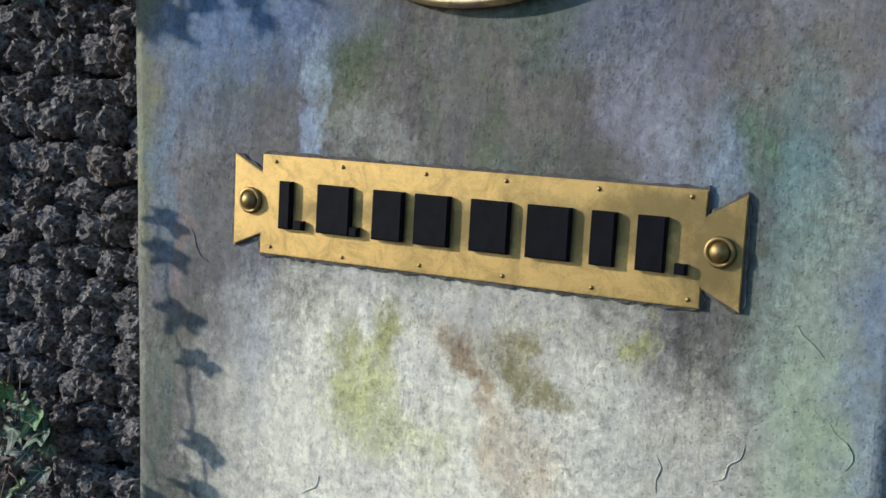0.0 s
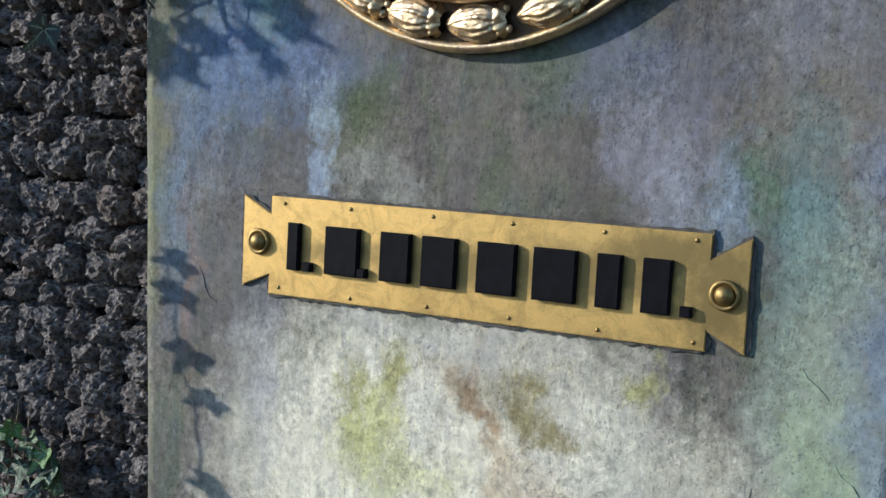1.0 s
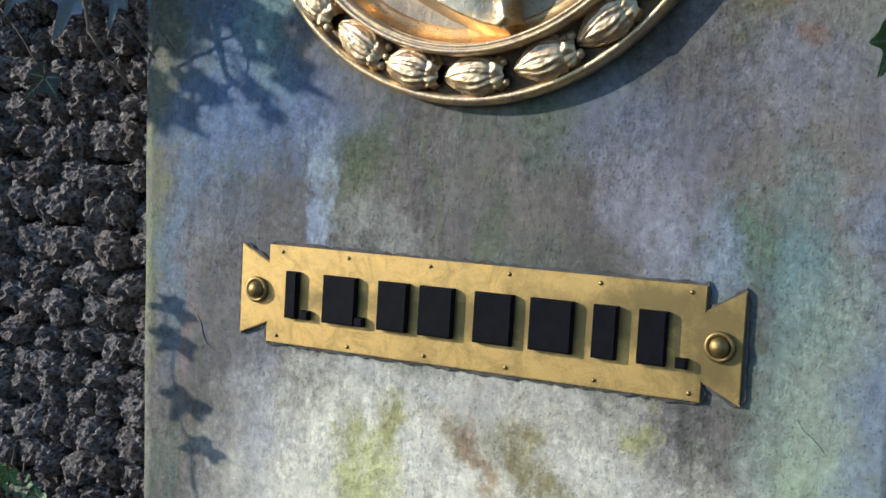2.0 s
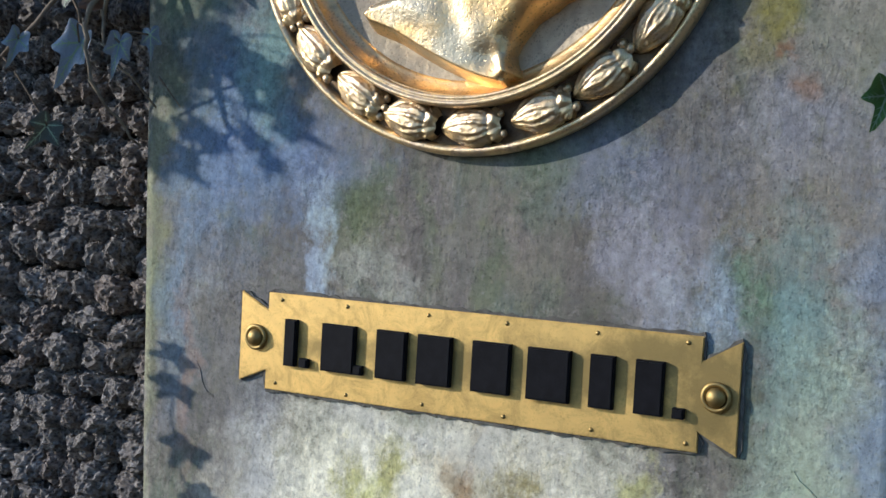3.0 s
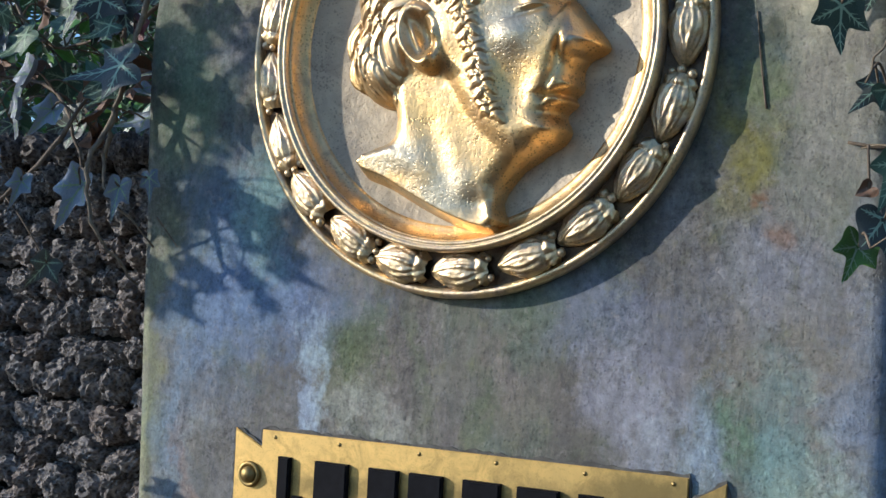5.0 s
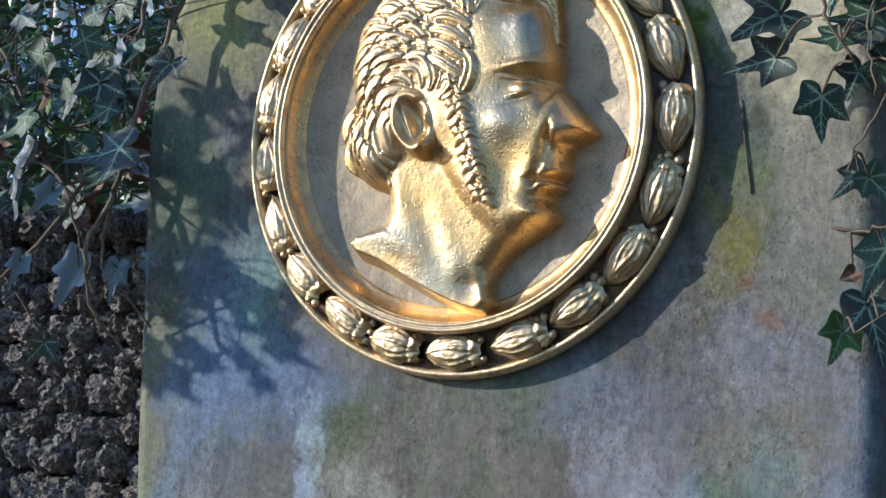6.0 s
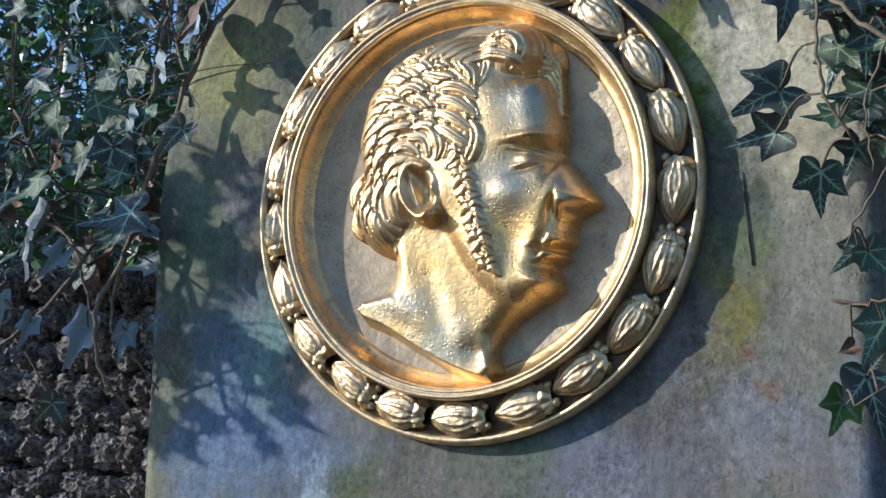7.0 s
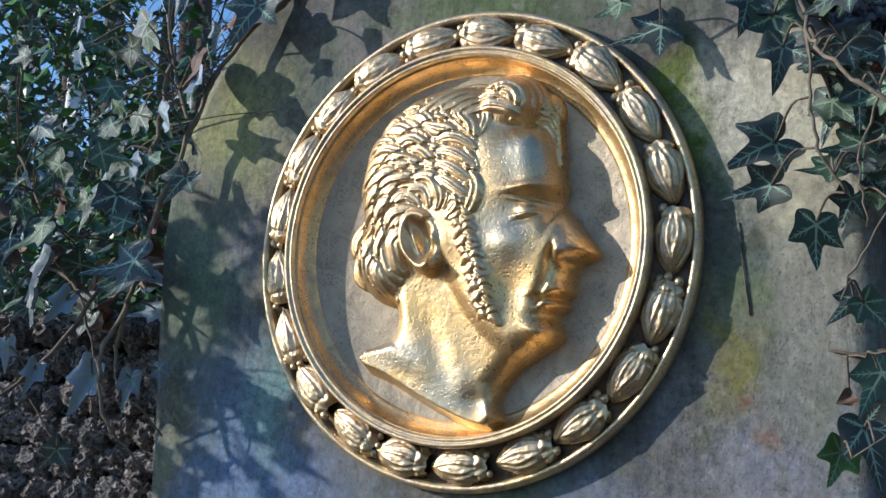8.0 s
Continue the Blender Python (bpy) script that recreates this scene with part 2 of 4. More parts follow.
STONE = stone_material()
GILT = metal_material("gilt_bronze", (0.82, 0.55, 0.24), (0.56, 0.42, 0.25), 0.42, 0.54, 0.9, 0.4, 24.0, metal=0.9)
GILT_WORN = metal_material("worn_gilt_bronze", (0.86, 0.65, 0.35), (0.54, 0.43, 0.35), 0.42, 0.55, 0.9, 0.3, 30.0, metal=0.85)
GREY_REFLECTION, PALE_GILT, TARNISH_AND_SHADE = (0.52, 0.45, 0.32), (0.86, 0.61, 0.34), (0.3, 0.22, 0.09)
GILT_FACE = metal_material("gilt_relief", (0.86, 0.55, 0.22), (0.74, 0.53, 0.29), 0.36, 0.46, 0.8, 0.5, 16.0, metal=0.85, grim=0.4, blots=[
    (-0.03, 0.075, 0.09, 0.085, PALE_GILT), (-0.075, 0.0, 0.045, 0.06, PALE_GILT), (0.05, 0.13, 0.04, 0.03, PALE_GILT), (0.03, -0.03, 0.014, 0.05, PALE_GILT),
    # grey sky reflection painted on brow, cheek, nose and bust
    (0.072, 0.078, 0.03, 0.03, GREY_REFLECTION), (0.06, 0.0, 0.03, 0.035, GREY_REFLECTION), (0.115, 0.002, 0.012, 0.022, GREY_REFLECTION), (-0.05, -0.105, 0.05, 0.02, GREY_REFLECTION), (0.0, -0.14, 0.05, 0.028, GREY_REFLECTION)])
DISC = metal_material("dull_bronze", (0.42, 0.34, 0.23), (0.34, 0.29, 0.22), 0.5, 0.62, 0.9, 0.35, metal=0.5)
BRASS = metal_material("brushed_brass", (0.78, 0.53, 0.19), (0.58, 0.41, 0.16), 0.52, 0.6, 0.7, 0.12, 14.0, lump=0.09, grim=0.6, blots=[
    # tarnish round the bars; the right-end blots paint shade into the brass
    (0.0, 0.0, 0.1, 0.022, TARNISH_AND_SHADE), (0.12, 0.005, 0.1, 0.026, TARNISH_AND_SHADE), (0.235, 0.0, 0.035, 0.06, TARNISH_AND_SHADE), (0.19, 0.03, 0.05, 0.02, TARNISH_AND_SHADE), (-0.12, 0.0, 0.05, 0.015, TARNISH_AND_SHADE)])
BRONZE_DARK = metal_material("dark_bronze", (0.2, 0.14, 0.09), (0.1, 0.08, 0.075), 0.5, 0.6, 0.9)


def plain(name, a, c, rough, scale, spec=0.4, depth=0.002, strength=0.5, detail=6, per_object=0.0, source="Object"):
    """A two-tone noisy surface with relief; per_object shifts its brightness from piece to piece."""
    m, nt, b = material(name, rough, 0.0, spec)
    p = coords(nt, source=source)
    n = noise_tex(nt, p, scale, detail, 0.65, 0.3)
    col = ramp(nt, n, (0.32, a), (0.68, c))
    if per_object:
        col = mix(nt, 1.0, col, ramp(nt, random_value(nt), (0.0, 1 - per_object), (1.0, 1 + per_object)), "MULTIPLY")
    nt.links.new(col, b.inputs["Base Color"])
    h = bump(nt, b, n, strength, depth)
    bump(nt, b, noise_tex(nt, p, scale * 6, 4, 0.7), strength * 0.7, depth * 0.25, h)
    return m


def tufa_material():
    m, nt, b = material("dark_tufa", 0.9, 0.0, 0.2)
    p = coords(nt, (0.03, 0.03, 0.03))
    n = noise_tex(nt, p, 60, 7, 0.7, 0.5)
    col = ramp(nt, n, (0.3, (0.045, 0.043, 0.045)), (0.5, (0.21, 0.19, 0.175)), (0.7, (0.52, 0.47, 0.43)))
    rnd = random_value(nt)
    col = mix(nt, ramp(nt, rnd, (0.6, 0.0), (1.0, 0.35)), col, (0.16, 0.1, 0.07))
    holes = nt.nodes.new("ShaderNodeTexVoronoi")
    holes.inputs["Scale"].default_value = 150
    nt.links.new(p, holes.inputs["Vector"])
    pit = ramp(nt, holes.outputs["Distance"], (0.1, 0.25), (0.5, 1.0))
    col = mix(nt, 0.8, col, pit, "MULTIPLY")
    nt.links.new(col, b.inputs["Base Color"])
    h = bump(nt, b, pit, 0.8, 0.004)
    bump(nt, b, noise_tex(nt, p, 120, 6, 0.75), 0.9, 0.003, h)
    return m


def leaf_material(name, a, c, rough=0.36):
    m, nt, b = material(name, rough, 0.0, 0.5)
    p = coords(nt)
    n = noise_tex(nt, p, 45, 5, 0.6)
    col = ramp(nt, n, (0.3, a), (0.7, c))
    col = mix(nt, 1.0, col, ramp(nt, random_value(nt), (0.0, 0.6), (1.0, 1.5)), "MULTIPLY")
    nt.links.new(col, b.inputs["Base Color"])
    bump(nt, b, noise_tex(nt, p, 160, 4, 0.6), 0.35, 0.0015)
    return m


TUFA = tufa_material()
CORE_DARK = plain("dark_core", (0.015, 0.014, 0.013), (0.05, 0.045, 0.04), 0.95, 40)
RUBBLE = plain("dark_rubble", (0.06, 0.055, 0.05), (0.3, 0.27, 0.25), 0.95, 60, 0.2, 0.006)
BED = plain("dirty_mortar", (0.07, 0.065, 0.055), (0.17, 0.16, 0.14), 0.95, 70, 0.2, 0.003)
BLACK = plain("black_enamel", (0.004, 0.004, 0.005), (0.01, 0.01, 0.013), 0.6, 60, 0.1, 0.0006)
LEAF = leaf_material("ivy_leaf_green", (0.035, 0.07, 0.04), (0.075, 0.125, 0.065))
LEAF_DARK = leaf_material("ivy_leaf_dark", (0.042, 0.048, 0.044), (0.075, 0.088, 0.072), 0.38)
# blue-grey sky sheen of glossy leaves, put into the base colour
LEAF_SKY_SHEEN = leaf_material("ivy_leaf_sky_sheen", (0.19, 0.23, 0.28), (0.33, 0.37, 0.44), 0.34)
LEAF_RED = leaf_material("ivy_leaf_red", (0.12, 0.02, 0.025), (0.2, 0.05, 0.04))
LEAF_DRY = leaf_material("dry_leaf", (0.16, 0.08, 0.045), (0.3, 0.17, 0.1), 0.6)
LEAF_FRESH = leaf_material("fresh_leaf", (0.05, 0.12, 0.02), (0.1, 0.2, 0.04), 0.4)
VEIN = plain("leaf_vein", (0.24, 0.34, 0.2), (0.36, 0.45, 0.3), 0.5, 60, 0.3, 0.0003)
VEIN_DARK = plain("dark_leaf_vein", (0.26, 0.38, 0.27), (0.4, 0.52, 0.38), 0.5, 60, 0.3, 0.0003)
STEM = plain("woody_stem", (0.09, 0.065, 0.045), (0.22, 0.17, 0.12), 0.8, 70, 0.3)
STEM_PALE = plain("pale_stem", (0.1, 0.075, 0.05), (0.25, 0.2, 0.135), 0.75, 70, 0.3)
BARK = plain("tree_bark", (0.05, 0.04, 0.03), (0.14, 0.115, 0.09), 0.95, 12, 0.2, 0.02)
BIRCH = plain("birch_bark", (0.55, 0.52, 0.48), (0.85, 0.83, 0.78), 0.8, 5, 0.2, 0.01)
SOIL = plain("leaf_litter_soil", (0.03, 0.024, 0.016), (0.12, 0.08, 0.05), 0.95, 7, 0.2, 0.03)


# ---- mesh helpers ----
def mesh_of(name, verts, faces, mats, smooth=True, index=None):
    me = bpy.data.meshes.new(name)
    me.from_pydata([tuple(v) for v in verts], [], [tuple(f) for f in faces])
    for m in mats:
        me.materials.append(m)
    if smooth:
        me.polygons.foreach_set("use_smooth", [True] * len(me.polygons))
    if index is not None:
        me.polygons.foreach_set("material_index", index)
    me.update()
    return me


def part(name, me, parent, m=None, label=""):
    ob = new(name, me)
    ob.parent = parent
    if m is not None:
        ob.matrix_basis = m
    return tagged(ob, label)


def thing(name, label, category, at=(0, 0, 0), group="", kind=""):
    ob = new(name)
    ob.empty_display_size = 0.05
    ob.location = at
    return tagged(ob, label, category, group, kind)


def bm_mesh(name, bm, mats, smooth=False):
    me = bpy.data.meshes.new(name)
    bm.to_mesh(me)
    bm.free()
    for m in mats:
        me.materials.append(m)
    if smooth:
        me.polygons.foreach_set("use_smooth", [True] * len(me.polygons))
    return me


def tube(points, radii, sides=7, jitter=0.0, rng=random):
    """Vertices and faces of a tapered tube along points."""
    pts = [Vector(p) for p in points]
    verts, faces = [], []
    for i, p in enumerate(pts):
        d = (pts[min(i + 1, len(pts) - 1)] - pts[max(i - 1, 0)]).normalized()
        a = d.orthogonal().normalized()
        if i and abs(a.dot(last)) < 0.99:
            a = (last - d * last.dot(d)).normalized()
        last = a
        c = d.cross(a)
        for k in range(sides):
            w = 2 * math.pi * k / sides
            verts.append(p + (a * math.cos(w) + c * math.sin(w)) * radii[i] * (1 + jitter * (rng.random() - 0.5)))
    for i in range(len(pts) - 1):
        for k in range(sides):
            n = (k + 1) % sides
            faces.append((i * sides + k, i * sides + n, (i + 1) * sides + n, (i + 1) * sides + k))
    faces.append(tuple(range(sides))[::-1])
    faces.append(tuple((len(pts) - 1) * sides + k for k in range(sides)))
    return verts, faces


def smooth_line(points, steps=5):
    """Catmull-Rom line through points."""
    p = [Vector(q) for q in points]
    p = [p[0] * 2 - p[1]] + p + [p[-1] * 2 - p[-2]]
    out = []
    for i in range(1, len(p) - 2):
        for s in range(steps):
            t = s / steps
            out.append(0.5 * ((2 * p[i]) + (p[i + 1] - p[i - 1]) * t + (2 * p[i - 1] - 5 * p[i] + 4 * p[i + 1] - p[i + 2]) * t * t + (3 * p[i] - p[i - 1] - 3 * p[i + 1] + p[i + 2]) * t ** 3))
    out.append(p[-2])
    return out


def lathe(profile, steps=128, closed=False):
    """Revolves (radius, y) pairs about the y axis."""
    verts, faces = [], []
    n = len(profile)
    for k in range(steps):
        w = 2 * math.pi * k / steps
        verts += [(r * math.cos(w), y, r * math.sin(w)) for r, y in profile]
    for k in range(steps):
        q = (k + 1) % steps
        for i in range(n - 1 if not closed else n):
            j = (i + 1) % n
            faces.append((k * n + i, k * n + j, q * n + j, q * n + i))
    return verts, faces


# ---- ground ----
def build_ground():
    n, verts, faces = 60, [], []
    steps = [math.copysign(abs(u) ** 3.2 * 600, u) for u in np.linspace(-1, 1, n)]
    for y in steps:
        for x in steps:
            r = math.hypot(x, y)
            verts.append((x, y, (noise.noise((x * 0.5, y * 0.5, 3)) * 0.1 if r > 1 else 0) * min(1, r / 8)))
    for j in range(n - 1):
        for i in range(n - 1):
            a = j * n + i
            faces.append((a, a + 1, a + n + 1, a + n))
    ob = new("ground", mesh_of("ground", verts, faces, [SOIL]))
    tagged(ob, "brown woodland ground covered with leaf litter", "ground", kind="structure")


build_ground()

# ---- gravestone ----
ARCH_Z, ARCH_R = 1.474, 0.373


def build_gravestone():
    stone = thing("gravestone", "weathered round-arched gravestone with green and blue stains", "gravestone")
    outline = []
    for i in range(25):
        z = ARCH_Z * i / 24
        outline.append((ARCH_R + 0.006 + 0.004 * max(0, ARCH_Z - z), z))
    for i in range(1, 40):
        w = math.pi * i / 40
        outline.append((ARCH_R * math.cos(w) + 0.006 * math.cos(w), ARCH_Z + ARCH_R * math.sin(w)))
    for i in range(24, -1, -1):
        z = ARCH_Z * i / 24
        outline.append((-ARCH_R - 0.006 + 0.046 * max(0, ARCH_Z - 0.02 - z), z))
    # rings from the back rim round the worn edge to the face
    rings = [(0.0, 0.2), (0.0, 0.03), (0.001, 0.016), (0.004, 0.007), (0.009, 0.002), (0.018, 0.0)]
    verts, faces, n = [], [], len(outline)
    for inset, y in rings:
        for k, (x, z) in enumerate(outline):
            a, c = outline[max(k - 1, 0)], outline[min(k + 1, n - 1)]
            t = Vector((c[0] - a[0], c[1] - a[1])).normalized()
            wob = 0.0016 * noise.noise((x * 30, y * 30, z * 30))
            verts.append((x - t.y * (inset + wob), y, max(z + t.x * (inset + wob), 0) if k not in (0, n - 1) else 0))
    for r in range(len(rings) - 1):
        for k in range(n - 1):
            a = r * n + k
            faces.append((a, a + n, a + n + 1, a + 1))
    faces.append(tuple((len(rings) - 1) * n + k for k in range(n))[::-1])
    faces.append(tuple(range(n)))
    me = mesh_of("body", verts, faces, [STONE], smooth=False)
    bm = bmesh.new()
    bm.from_mesh(me)
    bmesh.ops.recalc_face_normals(bm, faces=bm.faces)
    bm.to_mesh(me)
    bm.free()
    for p in me.polygons:
        p.use_smooth = len(p.vertices) == 4
    part("body", me, stone)
    rng = random.Random(9)
    for x, z, n in ((0.27, 0.9, 4), (0.3, 0.86, 4), (0.24, 0.84, 5), (0.23, 0.8, 3), (0.3, 0.79, 4), (0.2, 0.88, 3), (-0.283, 1.02, 4), (0.33, 0.93, 4), (0.18, 0.82, 4), (-0.12, 0.8, 3), (0.3, 1.0, 3)):
        pts, w = [(x, -0.0002, z)], rng.uniform(-2.2, -0.9)
        for _ in range(n):
            w += rng.uniform(-0.9, 0.9)
            pts.append((pts[-1][0] + 0.011 * math.cos(w), -0.0002, pts[-1][2] + 0.011 * math.sin(w)))
        line = smooth_line(pts, 4)
        vs, fs = tube(line, [0.0003 + 0.0004 * math.sin(math.pi * i / (len(line) - 1)) for i in range(len(line))], 5, 0.4, rng)
        part("flake_edge", mesh_of("flake_edge", vs, fs, [STONE]), stone)


build_gravestone()

# ---- medallion ----
MX, MZ = 0.006, 1.462


def bud_mesh(seed):
    """A closed bud with ribbed leaf scales and a knotted foot; grows along +x, out of the wreath towards -y."""
    verts, faces = [], []
    nu, nv = 36, 72
    ribs = [-1.35, -0.9, -0.5, -0.1, 0.3, 0.75, 1.2]
    for i in range(nu + 1):
        s = i / nu
        prof = (math.sin(math.pi * min(1, s * 0.9 + 0.1)) ** 0.62) * (1 - 0.12 * s)
        for k in range(nv):
            w = math.pi * (2 * k / nv - 1)
            q = (math.cos(w), math.sin(w), seed * 3.7)
            lobe = 0.1 * noise.noise((s * 4, q[0] * 2, q[1] * 2 + q[2])) + 0.06 * noise.noise((s * 13, q[0] * 5, q[1] * 5 + q[2]))
            for a in ribs:
                d = w - a * (0.5 + 0.65 * math.sin(math.pi * s)) - 0.09 * math.sin(7 * s + a * 9 + seed)
                lobe += (0.1 * math.exp(-(d / 0.075) ** 2) - 0.07 * math.exp(-((d - 0.16) / 0.08) ** 2)) * min(1, 6 * s, 5 * (1 - s))
            if s < 0.22:
                lobe += 0.3 * math.exp(-((s - 0.09) / 0.07) ** 2) * (0.5 + 0.5 * math.cos(5 * w + seed)) - 0.12 * math.exp(-((s - 0.21) / 0.04) ** 2)
            r = prof * (1 + lobe)
            verts.append((-0.028 + 0.056 * s + 0.0015 * noise.noise((s * 6, w * 2, seed)), -0.0005 - 0.0122 * r * math.cos(w), 0.0175 * r * math.sin(w)))
    for i in range(nu):
        for k in range(nv):
            n = (k + 1) % nv
            faces.append((i * nv + k, i * nv + n, (i + 1) * nv + n, (i + 1) * nv + k))
    return mesh_of("bud", verts, faces, [GILT_WORN])


def berry_mesh():
    bm = bmesh.new()
    bmesh.ops.create_icosphere(bm, subdivisions=2, radius=0.0042)
    for v in bm.verts:
        v.co *= 1 + 0.12 * noise.noise(v.co * 400)
    return bm_mesh("berry", bm, [GILT_WORN], True)


def inside_depth(u, v, points, steps=3):
    """How deep each place lies inside a smooth closed outline; below zero outside."""
    line = smooth_line([(x, 0, z) for x, z in points] + [(points[0][0], 0, points[0][1])], steps)[:-1]
    near, odd = np.full(u.shape, 9.0), np.zeros(u.shape, bool)
    for a, c in zip(line, line[1:] + line[:1]):
        dx, dz = c.x - a.x, c.z - a.z
        t = np.clip(((u - a.x) * dx + (v - a.z) * dz) / (dx * dx + dz * dz + 1e-12), 0, 1)
        near = np.minimum(near, np.hypot(u - a.x - t * dx, v - a.z - t * dz))
        if abs(dz) > 1e-9:
            odd ^= ((a.z > v) != (c.z > v)) & (u < dx * (v - a.z) / dz + a.x)
    return np.where(odd, near, -near)


# outlines of the face and of the neck with the cut bust, from the middle of the disc
FACE = [(0.03, 0.11), (0.08, 0.109), (0.095, 0.094), (0.099, 0.08), (0.104, 0.059), (0.1055, 0.046), (0.1035, 0.035), (0.111, 0.025), (0.125, 0.008), (0.1385, -0.009), (0.1365, -0.017), (0.123, -0.0225), (0.1165, -0.03), (0.1155, -0.038), (0.1165, -0.048), (0.1095, -0.0545), (0.1115, -0.061), (0.1035, -0.068), (0.103, -0.074), (0.1075, -0.084), (0.102, -0.095), (0.088, -0.103), (0.066, -0.114), (0.036, -0.1), (0.0, -0.06), (-0.03, 0.0), (-0.03, 0.08)]
NECK = [(-0.068, -0.045), (-0.064, -0.084), (-0.094, -0.11), (-0.064, -0.124), (-0.032, -0.141), (0.002, -0.157), (0.026, -0.165), (0.044, -0.168), (0.056, -0.164), (0.047, -0.146), (0.064, -0.119), (0.085, -0.095), (0.05, 0.0), (-0.05, 0.0)]


def hair_locks(rng):
    """Centre lines of the locks with half width and lift, the undermost first."""
    locks = []
    # rows of overlapping comma locks round the ear, the outer rows undermost
    for row, r0 in enumerate((0.146, 0.129, 0.112, 0.095, 0.078, 0.061, 0.046)):
        turn = 0.9 + 0.3 * (row % 2) * 0.02 / r0
        while turn < 4.3:
            w, r = turn + rng.uniform(-0.08, 0.08), r0 + rng.uniform(-0.004, 0.004)
            turn += 0.0185 / r0
            reach, drop = rng.uniform(0.034, 0.044), rng.uniform(0.022, 0.032)
            line = []
            for k in range(13):
                q = math.pi / 2 * k / 12
                a, rr = w - reach / r * math.sin(q), r - drop * (1 - math.cos(q)) + 0.0015 * math.sin(k * 0.9 + w * 5)
                line.append((-0.018 + rr * math.cos(a), 0.012 + rr * math.sin(a)))
            cx, cz = line[5]
            skull = ((line[0][0] + 0.012) / 0.099) ** 2 + ((line[0][1] - 0.055) / 0.099) ** 2 < 1
            nape = ((line[0][0] + 0.07) / 0.04) ** 2 + ((line[0][1] + 0.014) / 0.044) ** 2 < 1
            front = float(np.interp(line[-1][1], (0.03, 0.048, 0.064, 0.08, 0.1, 0.11), (0.012, 0.02, 0.016, 0.024, 0.036, 0.06)))
            if (skull or nape) and line[-1][0] < front and not (cx > -0.035 and cz < 0.03):
                locks.append((line, rng.uniform(0.0095, 0.012), rng.uniform(0.0046, 0.0066)))
    # long locks swept forward into the rolled curl over the forehead
    for i in range(4):
        r, c = 0.028 - 0.0068 * i, Vector((0.052, 0.129))
        turns = np.linspace(3.3 - 0.12 * i, -1.0 - 0.25 * i, 16)
        locks.append(([(c.x + r * math.cos(w), c.y + r * 0.92 * math.sin(w)) for w in turns], 0.0064 - 0.0006 * i, 0.0105 - 0.001 * i))
    for i in range(5):
        locks.append(([(-0.035 + 0.012 * i + 0.011 * k * 0.75, 0.128 - 0.006 * i + 0.022 * math.sin(k * 0.27 + 0.2 * i)) for k in range(10)], 0.0075, 0.007))
    for i in range(5):
        locks.append(([(0.07 + 0.0035 * k + 0.001 * i, 0.146 - 0.0085 * i + 0.004 * math.sin(k * 0.9 + i) - 0.0006 * k * k) for k in range(9)], 0.0038, 0.0045))
    for i in range(4):
        locks.append(([(-0.012 + 0.0042 * k, 0.096 - 0.014 * i - 0.0011 * k + 0.005 * math.sin(k * 0.36 + 0.5 * i)) for k in range(10)], 0.0078, 0.0062))
    # whiskers down the cheek, in short crossing curls
    for i in range(26):
        s = i / 25
        x, z, way = 0.013 + 0.034 * s ** 1.1 + 0.0058 * (1 if i % 2 else -1), 0.032 - 0.106 * s, 1 if i % 2 else -1
        locks.append(([(x + way * 0.0015 * k - 0.0058 * way, z - 0.0004 * k + 0.0024 * math.sin(k * 0.6 + i)) for k in range(9)], 0.0046, 0.0042))
    return locks


